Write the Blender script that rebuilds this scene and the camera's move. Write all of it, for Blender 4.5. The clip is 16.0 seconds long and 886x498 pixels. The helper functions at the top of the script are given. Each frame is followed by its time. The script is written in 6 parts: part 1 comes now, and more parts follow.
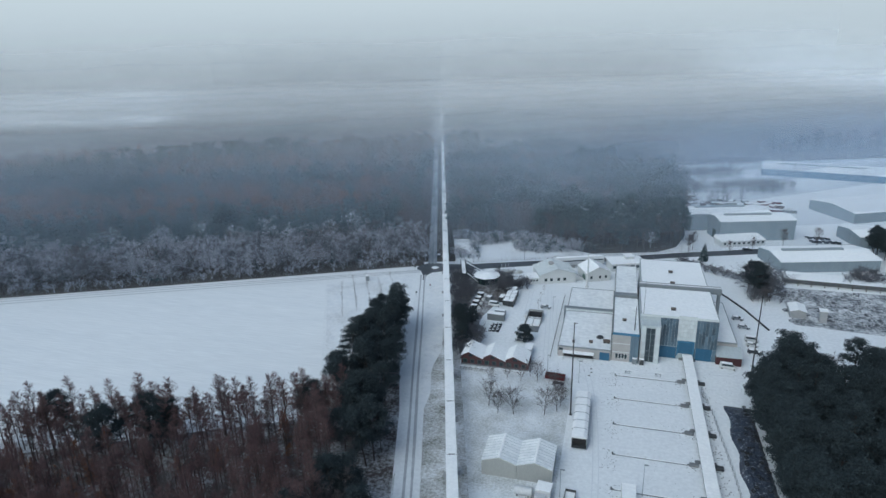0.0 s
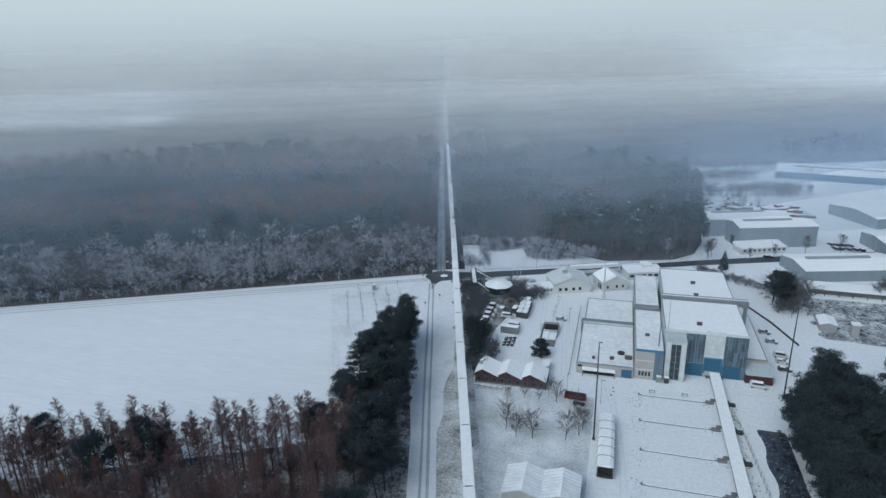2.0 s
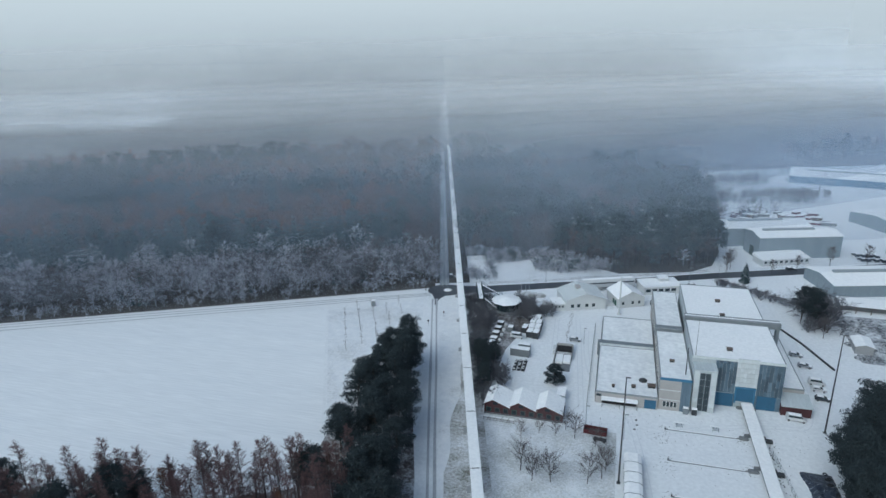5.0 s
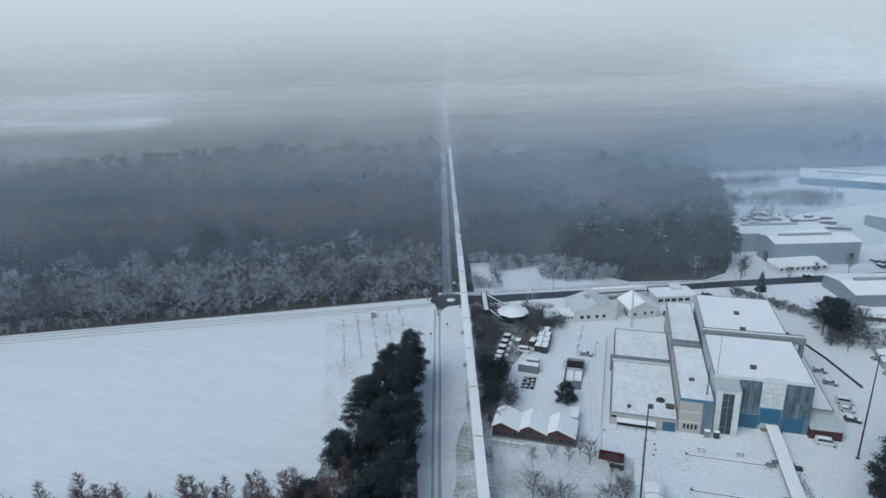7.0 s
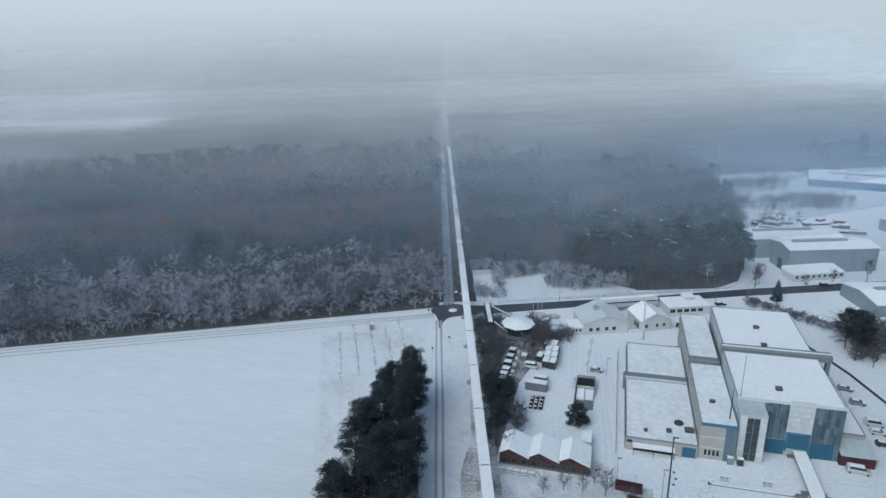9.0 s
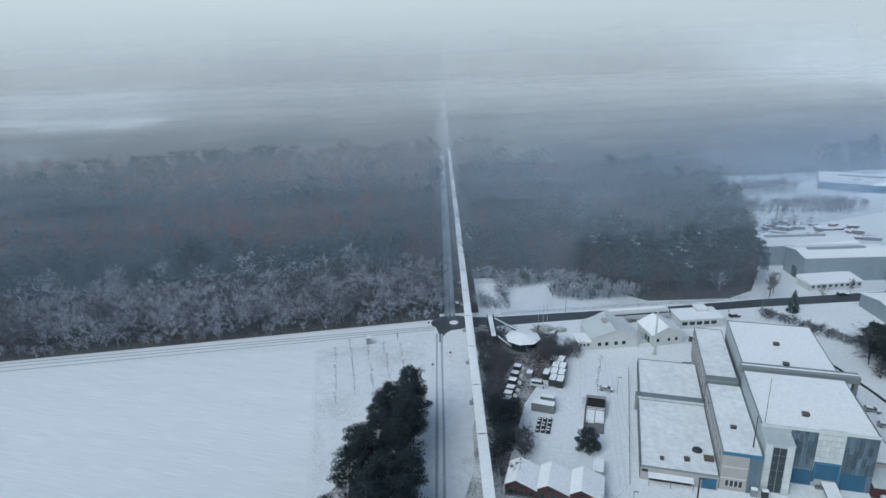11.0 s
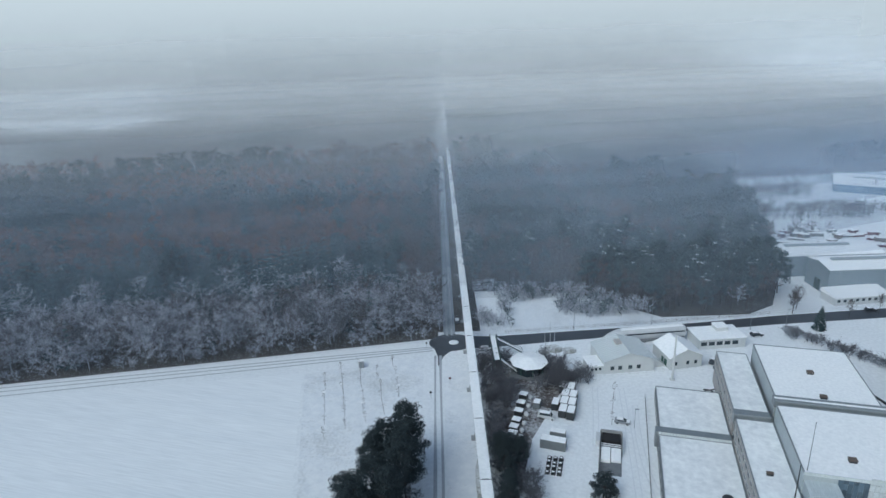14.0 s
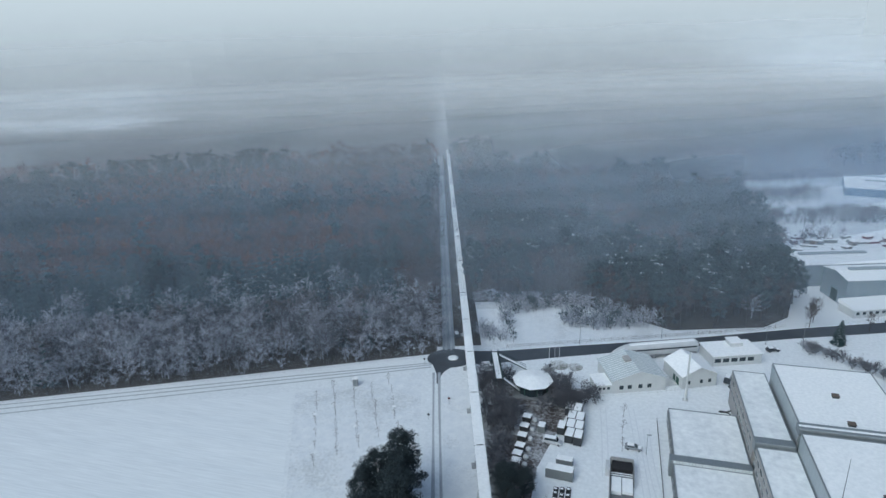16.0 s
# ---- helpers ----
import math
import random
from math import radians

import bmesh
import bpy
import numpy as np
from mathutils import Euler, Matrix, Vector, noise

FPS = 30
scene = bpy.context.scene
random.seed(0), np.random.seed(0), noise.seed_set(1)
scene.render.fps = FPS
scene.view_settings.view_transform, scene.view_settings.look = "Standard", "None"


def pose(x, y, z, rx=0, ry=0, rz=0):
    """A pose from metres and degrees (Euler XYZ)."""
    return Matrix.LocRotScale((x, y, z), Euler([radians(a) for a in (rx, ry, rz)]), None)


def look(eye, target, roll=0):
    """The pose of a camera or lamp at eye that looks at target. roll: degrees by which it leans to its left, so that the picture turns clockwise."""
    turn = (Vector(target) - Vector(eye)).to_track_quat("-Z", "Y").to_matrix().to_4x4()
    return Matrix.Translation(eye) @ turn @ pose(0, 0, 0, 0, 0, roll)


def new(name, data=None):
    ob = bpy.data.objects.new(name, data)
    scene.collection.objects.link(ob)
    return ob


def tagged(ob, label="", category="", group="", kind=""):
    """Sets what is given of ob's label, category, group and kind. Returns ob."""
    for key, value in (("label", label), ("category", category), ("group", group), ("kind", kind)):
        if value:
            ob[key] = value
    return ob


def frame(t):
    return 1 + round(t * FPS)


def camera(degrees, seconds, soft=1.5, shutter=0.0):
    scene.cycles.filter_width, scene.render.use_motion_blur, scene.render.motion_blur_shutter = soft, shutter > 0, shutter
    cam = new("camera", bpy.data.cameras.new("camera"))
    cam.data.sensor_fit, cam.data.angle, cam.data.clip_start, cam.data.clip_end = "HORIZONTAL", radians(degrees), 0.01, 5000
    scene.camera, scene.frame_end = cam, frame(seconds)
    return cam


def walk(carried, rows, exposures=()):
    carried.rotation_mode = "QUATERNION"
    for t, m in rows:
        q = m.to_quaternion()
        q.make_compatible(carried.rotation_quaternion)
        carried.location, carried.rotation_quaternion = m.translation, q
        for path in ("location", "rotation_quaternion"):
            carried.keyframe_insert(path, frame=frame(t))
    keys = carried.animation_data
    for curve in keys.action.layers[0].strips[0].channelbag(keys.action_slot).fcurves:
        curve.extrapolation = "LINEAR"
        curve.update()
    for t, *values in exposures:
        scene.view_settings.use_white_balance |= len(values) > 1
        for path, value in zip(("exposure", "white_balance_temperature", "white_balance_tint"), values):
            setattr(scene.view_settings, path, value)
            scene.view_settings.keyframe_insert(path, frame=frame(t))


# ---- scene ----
cam = camera(71.2, 16.0, soft=1.5)
PATH = [
    (0, (-6.945, -4.636, 106.224), (-7.475, -2.814, 105.592), -1.5),
    (0.5, (-8.801, -2.003, 106.217), (-9.34, -0.184, 105.584), -1.5),
    (1, (-10.604, 0.691, 106.207), (-11.141, 2.511, 105.573), -1.6),
    (1.5, (-12.274, 3.438, 106.187), (-12.81, 5.258, 105.554), -1.5),
    (2, (-13.797, 6.235, 106.171), (-14.332, 8.055, 105.538), -1.5),
    (2.5, (-15.245, 9.075, 106.153), (-15.778, 10.896, 105.521), -1.5),
    (3, (-16.586, 11.956, 106.13), (-17.119, 13.777, 105.497), -1.4),
    (3.5, (-17.819, 14.853, 106.103), (-18.351, 16.674, 105.47), -1.4),
    (4, (-18.93, 17.734, 106.081), (-19.461, 19.556, 105.448), -1.5),
    (6.5, (-24.413, 32.054, 105.819), (-24.943, 33.875, 105.185), -1.5),
    (7, (-25.608, 34.88, 105.803), (-26.138, 36.701, 105.169), -1.7),
    (7.5, (-26.869, 37.775, 105.791), (-27.397, 39.596, 105.156), -1.6),
    (8, (-28.141, 40.727, 105.784), (-28.666, 42.548, 105.147), -1.7),
    (8.5, (-29.361, 43.697, 105.782), (-29.886, 45.518, 105.143), -1.6),
    (9, (-30.444, 46.677, 105.779), (-30.967, 48.498, 105.14), -1.7),
    (11.5, (-34.927, 61.471, 105.855), (-35.448, 63.292, 105.212), -1.8),
    (12, (-35.786, 64.53, 105.851), (-36.306, 66.35, 105.207), -1.9),
    (12.5, (-36.611, 67.629, 105.838), (-37.131, 69.449, 105.192), -1.8),
    (13, (-37.459, 70.764, 105.831), (-37.978, 72.584, 105.184), -1.9),
    (13.5, (-38.274, 73.9, 105.822), (-38.793, 75.72, 105.175), -1.9),
    (14, (-39.054, 77.003, 105.802), (-39.572, 78.822, 105.152), -1.9),
    (14.5, (-39.789, 80.052, 105.774), (-40.307, 81.87, 105.122), -1.9),
    (15, (-40.5, 83.043, 105.725), (-41.019, 84.861, 105.072), -1.8),
    (15.5, (-41.142, 86.007, 105.68), (-41.662, 87.824, 105.027), -1.9),
    (16, (-41.709, 88.943, 105.652), (-42.229, 90.761, 105.0), -1.9),
]
walk(cam, [(t, look(eye, target, roll)) for t, eye, target, roll in PATH], exposures=[(0, 0.03, 5500, -1), (16, 0.09, 5500, -1)])

# ---- world and light: overcast winter day ----
world = bpy.data.worlds.new("world")
world.use_nodes = True
scene.world = world
wn = world.node_tree
sky = wn.nodes.new("ShaderNodeTexSky")
sky.sky_type = "NISHITA"
sky.sun_disc = False
sky.sun_elevation = radians(38)
sky.sun_rotation = radians(200)
sky.air_density, sky.dust_density, sky.ozone_density = 1.0, 4.0, 1.5
wn.nodes["Background"].inputs["Strength"].default_value = 0.085
wn.links.new(sky.outputs[0], wn.nodes["Background"].inputs["Color"])
sun_data = bpy.data.lights.new("sun", "SUN")
sun_data.energy, sun_data.angle, sun_data.color = 0.95, radians(50), (1.0, 0.985, 0.97)
sun = new("sun", sun_data)
sun.matrix_world = look((-40, -60, 90), (0, 0, 0))


# ---- materials ----
def material(name, rough=0.8, metal=0.0):
    m = bpy.data.materials.new(name)
    m.use_nodes = True
    b = m.node_tree.nodes["Principled BSDF"]
    b.inputs["Roughness"].default_value = rough
    b.inputs["Metallic"].default_value = metal
    return m, m.node_tree, b


def noise_mix(nt, stops, scale, detail=6.0, rough=0.6, stretch=None, coord="Object"):
    """A colour from a noise of the given scale (1/m), through the colour stops."""
    tc = nt.nodes.new("ShaderNodeTexCoord")
    src = tc.outputs[coord]
    if stretch:
        mp = nt.nodes.new("ShaderNodeMapping")
        mp.inputs["Scale"].default_value = stretch
        nt.links.new(src, mp.inputs[0])
        src = mp.outputs[0]
    tex = nt.nodes.new("ShaderNodeTexNoise")
    tex.inputs["Scale"].default_value, tex.inputs["Detail"].default_value, tex.inputs["Roughness"].default_value = scale, detail, rough
    nt.links.new(src, tex.inputs["Vector"])
    ramp = nt.nodes.new("ShaderNodeValToRGB")
    while len(ramp.color_ramp.elements) < len(stops):
        ramp.color_ramp.elements.new(0.5)
    for e, (p, c) in zip(ramp.color_ramp.elements, stops):
        e.position, e.color = p, (*c, 1)
    nt.links.new(tex.outputs["Fac"], ramp.inputs[0])
    return ramp.outputs[0], tex.outputs["Fac"]


def mix(nt, a, b, fac, mode="MIX"):
    n = nt.nodes.new("ShaderNodeMix")
    n.data_type, n.blend_type = "RGBA", mode
    if isinstance(fac, float):
        n.inputs[0].default_value = fac
    else:
        nt.links.new(fac, n.inputs[0])
    nt.links.new(a, n.inputs[6])
    nt.links.new(b, n.inputs[7])
    return n.outputs[2]


def relief(nt, b, fac, strength=0.3, dist=0.1):
    n = nt.nodes.new("ShaderNodeBump")
    n.inputs["Strength"].default_value, n.inputs["Distance"].default_value = strength, dist
    nt.links.new(fac, n.inputs["Height"])
    nt.links.new(n.outputs[0], b.inputs["Normal"])


def two_scale(name, c0, c1, scale, fine, rough=0.8, metal=0.0, stretch=None, bump=0.25, dist=0.05, vary=0.0):
    """Colour that wanders between c0 and c1 on two scales, with relief."""
    m, nt, b = material(name, rough, metal)
    big, _ = noise_mix(nt, [(0.3, c0), (0.7, c1)], scale, 5, 0.6, stretch)
    small, fac = noise_mix(nt, [(0.25, tuple(0.8 * v for v in c0)), (0.75, tuple(min(1, 1.1 * v) for v in c1))], fine, 3, 0.6, stretch)
    col = mix(nt, big, small, 0.5)
    if vary:
        info = nt.nodes.new("ShaderNodeObjectInfo")
        hsv = nt.nodes.new("ShaderNodeHueSaturation")
        mr = nt.nodes.new("ShaderNodeMapRange")
        mr.inputs[3].default_value, mr.inputs[4].default_value = 1 - vary, 1 + vary
        nt.links.new(info.outputs["Random"], mr.inputs[0])
        nt.links.new(mr.outputs[0], hsv.inputs["Value"])
        nt.links.new(col, hsv.inputs["Color"])
        col = hsv.outputs[0]
    nt.links.new(col, b.inputs["Base Color"])
    relief(nt, b, fac, bump, dist)
    return m


def island(name, dark, light, rough=0.85):
    """Twigs, needles and leaves: the colour differs from piece to piece."""
    m, nt, b = material(name, rough)
    geo = nt.nodes.new("ShaderNodeNewGeometry")
    ramp = nt.nodes.new("ShaderNodeValToRGB")
    ramp.color_ramp.elements[0].color, ramp.color_ramp.elements[1].color = (*dark, 1), (*light, 1)
    nt.links.new(geo.outputs["Random Per Island"], ramp.inputs[0])
    nt.links.new(ramp.outputs[0], b.inputs["Base Color"])
    return m


def speckled_snow(name, grass, lo, hi, fine, patch, rough=0.9):
    """Thin snow on grass: blades show through in specks, more of them in some patches."""
    m, nt, b = material(name, rough)
    snow_c, _ = noise_mix(nt, [(0.3, (0.70, 0.73, 0.77)), (0.7, (0.82, 0.84, 0.86))], 0.4)
    grass_c, _ = noise_mix(nt, [(0.3, grass), (0.7, tuple(1.7 * v for v in grass))], 1.3)
    _, f1 = noise_mix(nt, [(0, (0, 0, 0)), (1, (1, 1, 1))], fine, 8, 0.75)
    _, f2 = noise_mix(nt, [(0, (0, 0, 0)), (1, (1, 1, 1))], patch, 4, 0.6)
    add = nt.nodes.new("ShaderNodeMath")
    add.operation = "MULTIPLY_ADD"
    add.inputs[1].default_value = 0.8
    nt.links.new(f2, add.inputs[0])
    nt.links.new(f1, add.inputs[2])
    mr = nt.nodes.new("ShaderNodeMapRange")
    mr.inputs[1].default_value, mr.inputs[2].default_value = lo, hi
    nt.links.new(add.outputs[0], mr.inputs[0])
    nt.links.new(mix(nt, snow_c, grass_c, mr.outputs[0]), b.inputs["Base Color"])
    relief(nt, b, f1, 0.4, 0.1)
    return m


def paint(name, c, rough=0.5, metal=0.0, wear=0.25):
    return two_scale(name, tuple(v * (1 - wear) for v in c), c, 0.6, 6.0, rough, metal, bump=0.08, dist=0.01)


SNOW = two_scale("snow", (0.74, 0.77, 0.80), (0.82, 0.84, 0.86), 0.07, 0.9, 0.75, bump=0.12, dist=0.04)
ROOF_SNOW = two_scale("roof_snow", (0.88, 0.90, 0.92), (0.93, 0.94, 0.95), 0.1, 1.2, 0.75, bump=0.06, dist=0.02)
THIN_SNOW = two_scale("thin_snow_on_metal", (0.40, 0.45, 0.47), (0.58, 0.63, 0.65), 0.25, 2.0, 0.6, stretch=(6, 0.4, 1), bump=0.15)
FIELD = two_scale("field_snow", (0.76, 0.79, 0.82), (0.84, 0.86, 0.88), 0.05, 0.8, 0.8, stretch=(0.12, 3.0, 1), bump=0.25, dist=0.06)
LAWN = speckled_snow("frosted_lawn", (0.13, 0.14, 0.12), 0.78, 1.25, 1.6, 0.07)
VERGE = speckled_snow("grassy_verge", (0.12, 0.12, 0.10), 0.72, 1.10, 1.2, 0.10)
WOODFLOOR = speckled_snow("woodland_floor", (0.05, 0.045, 0.04), 0.42, 0.80, 0.8, 0.09)
GROVEFLOOR = speckled_snow("grove_floor", (0.05, 0.042, 0.04), 0.58, 1.0, 1.0, 0.12)
SLUSH = two_scale("rutted_slush", (0.28, 0.30, 0.33), (0.52, 0.55, 0.58), 0.5, 3.0, 0.5, stretch=(1, 0.25, 1), bump=0.3)
ASPHALT = two_scale("wet_asphalt", (0.045, 0.05, 0.06), (0.085, 0.095, 0.11), 0.25, 5.0, 0.45, bump=0.15, dist=0.02)
CONCRETE = two_scale("concrete", (0.26, 0.27, 0.28), (0.40, 0.41, 0.42), 0.3, 4.0, 0.85)
# for stained parts, and for parts coloured dark in place of shade
DARK_CONC = two_scale("stained_shaded_concrete", (0.12, 0.13, 0.14), (0.22, 0.23, 0.24), 0.4, 4.0, 0.85)
WHITE_WALL = two_scale("white_render", (0.50, 0.52, 0.53), (0.62, 0.64, 0.64), 0.25, 5.0, 0.85)
BEIGE = two_scale("beige_panel", (0.34, 0.33, 0.32), (0.44, 0.43, 0.42), 0.3, 5.0, 0.8)
LIGHT_SHEET = two_scale("light_grey_cladding", (0.40, 0.45, 0.48), (0.52, 0.57, 0.59), 0.2, 3.0, 0.5, 0.1, stretch=(3, 3, 0.3))
PATCHY = two_scale("thin_roof_snow", (0.68, 0.71, 0.74), (0.90, 0.92, 0.93), 0.09, 0.6, 0.7, bump=0.12)
GREY_SHEET = two_scale("grey_sheet_metal", (0.25, 0.29, 0.31), (0.34, 0.38, 0.40), 0.15, 3.0, 0.5, 0.1, stretch=(3, 3, 0.3))
FAR_SHEET = two_scale("blue_grey_cladding", (0.21, 0.26, 0.30), (0.30, 0.355, 0.39), 0.12, 2.0, 0.55, 0.1, stretch=(3, 3, 0.3))
# the far hall's blue, dulled for haze in the colour itself
BLUE_SHEET = two_scale("blue_cladding", (0.06, 0.13, 0.22), (0.09, 0.19, 0.29), 0.1, 2.0, 0.55, stretch=(3, 3, 0.3))
PANEL = two_scale("weathered_blue_grey_panel", (0.040, 0.070, 0.105), (0.155, 0.21, 0.255), 0.5, 3.0, 0.35, 0.1, stretch=(3.0, 3.0, 0.14), bump=0.1, vary=0.35)
WHITE_PANEL = two_scale("white_translucent_panel", (0.50, 0.55, 0.57), (0.66, 0.70, 0.71), 0.5, 4.0, 0.4, vary=0.08)
BLUE_PAINT = paint("blue_door_paint", (0.04, 0.135, 0.24), 0.5)
BLUE_TRIM = paint("blue_trim_paint", (0.06, 0.20, 0.34), 0.45)
STEEL = paint("galvanised_steel", (0.28, 0.31, 0.33), 0.45, 0.3)
DARK_STEEL = paint("dark_steel", (0.05, 0.055, 0.06), 0.5, 0.2)
BLACK = paint("black_rubber_and_shade", (0.02, 0.02, 0.022), 0.8)
BRICK = two_scale("red_brown_boards", (0.05, 0.023, 0.027), (0.095, 0.038, 0.042), 0.8, 6.0, 0.8)
RED = paint("red_container_paint", (0.105, 0.02, 0.026), 0.55)
GREEN = paint("green_frame_paint", (0.03, 0.10, 0.08), 0.5)
DARK_GREEN = paint("dark_green_steel", (0.018, 0.045, 0.042), 0.5)
SHUTTER = paint("grey_green_shutter", (0.055, 0.085, 0.085), 0.6)
CARWHITE = paint("white_car_paint", (0.62, 0.64, 0.66), 0.3)
CARSILVER = paint("silver_car_paint", (0.28, 0.30, 0.33), 0.3, 0.4)
CARDARK = paint("dark_car_paint", (0.05, 0.06, 0.075), 0.3, 0.2)
CONTAINER = paint("grey_container", (0.20, 0.22, 0.23), 0.55)
WOOD = two_scale("weathered_timber", (0.08, 0.06, 0.05), (0.16, 0.13, 0.11), 0.8, 6.0, 0.85)
GLASS, _gn, _gb = material("window_glass", 0.08)
_gb.inputs["Base Color"].default_value = (0.03, 0.045, 0.055, 1)
_gb.inputs["Specular IOR Level"].default_value = 0.7
BARK = two_scale("bark", (0.035, 0.028, 0.025), (0.075, 0.06, 0.055), 1.0, 8.0, 0.9)
TWIG = island("bare_twigs", (0.065, 0.06, 0.064), (0.17, 0.152, 0.155))
TWIG_RED = island("red_brown_twigs", (0.085, 0.056, 0.060), (0.20, 0.118, 0.116))
FAR_RED = island("russet_twigs", (0.11, 0.065, 0.058), (0.23, 0.13, 0.11))
RUST = island("rust_coloured_leaves", (0.13, 0.058, 0.032), (0.27, 0.115, 0.055))
GREY_TWIG = island("grey_scrub_twigs", (0.06, 0.063, 0.075), (0.18, 0.187, 0.215))
FROST = island("frosted_twigs", (0.16, 0.168, 0.20), (0.60, 0.615, 0.69))
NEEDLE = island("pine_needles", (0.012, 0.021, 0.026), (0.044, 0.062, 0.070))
# frosted tone, also paled and blued to carry the distance haze
FAR_NEEDLE = island("frosted_hazy_needles", (0.036, 0.058, 0.066), (0.10, 0.135, 0.145))
SPRUCE = island("spruce_needles", (0.016, 0.037, 0.044), (0.052, 0.088, 0.098))
SNOWBIT = island("snow_on_branches", (0.18, 0.21, 0.23), (0.42, 0.45, 0.48))


# ---- building blocks ----
def part(name, bm, mat, parent=None, label=""):
    me = bpy.data.meshes.new(name)
    bmesh.ops.recalc_face_normals(bm, faces=bm.faces)
    bm.to_mesh(me)
    bm.free()
    for m in (mat if isinstance(mat, (list, tuple)) else [mat]):
        me.materials.append(m)
    ob = new(name, me)
    ob.parent = parent
    return tagged(ob, label)


def share(name, me, parent, m):
    ob = new(name, me)
    ob.parent = parent
    ob.matrix_local = m
    return ob


def thing(name, m, label, category, group="", kind=""):
    ob = new(name)
    ob.empty_display_size = 0.5
    ob.matrix_world = m
    return tagged(ob, label, category, group, kind)


def hexa(bm, lo, hi):
    """A block between two lists of four corners, bottom ring and top ring."""
    a = [bm.verts.new(p) for p in lo]
    b = [bm.verts.new(p) for p in hi]
    bm.faces.new(a[::-1])
    bm.faces.new(b)
    for i in range(len(a)):
        j = (i + 1) % len(a)
        bm.faces.new((a[i], a[j], b[j], b[i]))


def block(bm, x0, x1, y0, y1, z0, z1):
    hexa(bm, [(x0, y0, z0), (x1, y0, z0), (x1, y1, z0), (x0, y1, z0)], [(x0, y0, z1), (x1, y0, z1), (x1, y1, z1), (x0, y1, z1)])


def blocks(*dims):
    bm = bmesh.new()
    for d in dims:
        block(bm, *d)
    return bm


def soft(bm, w=0.05, seg=1):
    bmesh.ops.bevel(bm, geom=bm.edges[:], offset=w, segments=seg, affect="EDGES", clamp_overlap=True)
    return bm


def extrude_profile(pts, y0, y1):
    """A body whose outline in x and z is pts, from y0 to y1."""
    bm = bmesh.new()
    hexa(bm, [(x, y0, z) for x, z in pts], [(x, y1, z) for x, z in pts])
    return bm


def tube(bm, a, b, r0, r1, n=6):
    a, b = Vector(a), Vector(b)
    q = (b - a).to_track_quat("Z", "Y")
    ra = [bm.verts.new(a + q @ Vector((r0 * math.cos(t), r0 * math.sin(t), 0))) for t in [2 * math.pi * i / n for i in range(n)]]
    rb = [bm.verts.new(b + q @ Vector((r1 * math.cos(t), r1 * math.sin(t), 0))) for t in [2 * math.pi * i / n for i in range(n)]]
    for i in range(n):
        bm.faces.new((ra[i], ra[(i + 1) % n], rb[(i + 1) % n], rb[i]))
    bm.faces.new(rb)
    bm.faces.new(ra[::-1])


def sheet(name, rings, z, mat, label, category="ground"):
    """A flat piece of ground with a slight thickness, from an outline."""
    bm = bmesh.new()
    vs = [bm.verts.new((x, y, z)) for x, y in rings]
    f = bm.faces.new(vs)
    if f.normal.z < 0:
        f.normal_flip()
    return tagged(part(name, bm, mat), label, category, kind="structure")


# the long track's own axes: across (to the right) and along
AX, AY = Vector((0.9611, 0.2761)), Vector((-0.2761, 0.9611))
ORG = Vector((-43.508, 123.777))
TRACK_YAW = 16.03


def G(d, s):
    p = ORG + AX * d + AY * s
    return (p.x, p.y)


def GP(d, s, z=0, rz=0):
    x, y = G(d, s)
    return pose(x, y, z, 0, 0, TRACK_YAW + rz)


def band(s0, s1, left, right, n=24):
    """Outline along the track, between two curves d(s)."""
    ss = [s0 + (s1 - s0) * i / n for i in range(n + 1)]
    return [G(right(s), s) for s in ss] + [G(left(s), s) for s in reversed(ss)]

# ---- ground ----
bm = bmesh.new()
bmesh.ops.create_grid(bm, x_segments=60, y_segments=60, size=3500)
ground = tagged(part("ground", bm, SNOW), "flat snow-covered ground reaching to the misty horizon", "ground", kind="structure")
ground.location = (0, 900, -0.06)

sheet("field", [G(-900, -300), G(-57, -300), G(-40, 30), G(-57, 138), G(-200, 124), G(-900, 60)], -0.04, FIELD, "flat field under smooth windblown snow", "field")
sheet("lawn", [(-58, 112), (-17, 112), (-17, 180), (-33, 180), (-60, 182)], -0.03, LAWN, "lawn with grass showing through thin snow", "lawn")
sheet("sapling_plot", [G(-56, 137), G(-39, 34), G(-16, 34), G(-16, 147)], -0.03, speckled_snow("plot_grass", (0.2, 0.21, 0.2), 0.9, 1.5, 1.2, 0.06), "snowy grass plot planted with rows of saplings", "lawn")
sheet("verge", band(-80, 138, lambda s: -8.0, lambda s: 4.0), -0.022, VERGE, "rough grass verge under thin snow beneath the track", "verge")
sheet("verge", band(165, 1100, lambda s: -11.5, lambda s: 5.0), -0.03, WOODFLOOR, "rough snowy verge along the track through the woods", "verge")
sheet("clearing", [G(5, 161), G(35, 162.5), G(85, 166), G(120, 170), G(123, 179), G(110, 171.5), G(76, 171.5), G(46, 199), G(22, 203), G(5, 203)], -0.033, speckled_snow("clearing_grass", (0.2, 0.2, 0.19), 0.92, 1.5, 0.9, 0.08), "snowy clearing with rough grass", "clearing")
sheet("scrub_ground", [(-76, 183), (-56.5, 183), (-56.5, 222), (-50, 252), (-46, 258), (-60, 266), (-76, 262), (-84, 240)], -0.032, GROVEFLOOR, "rough scrubby ground under patchy snow", "verge")
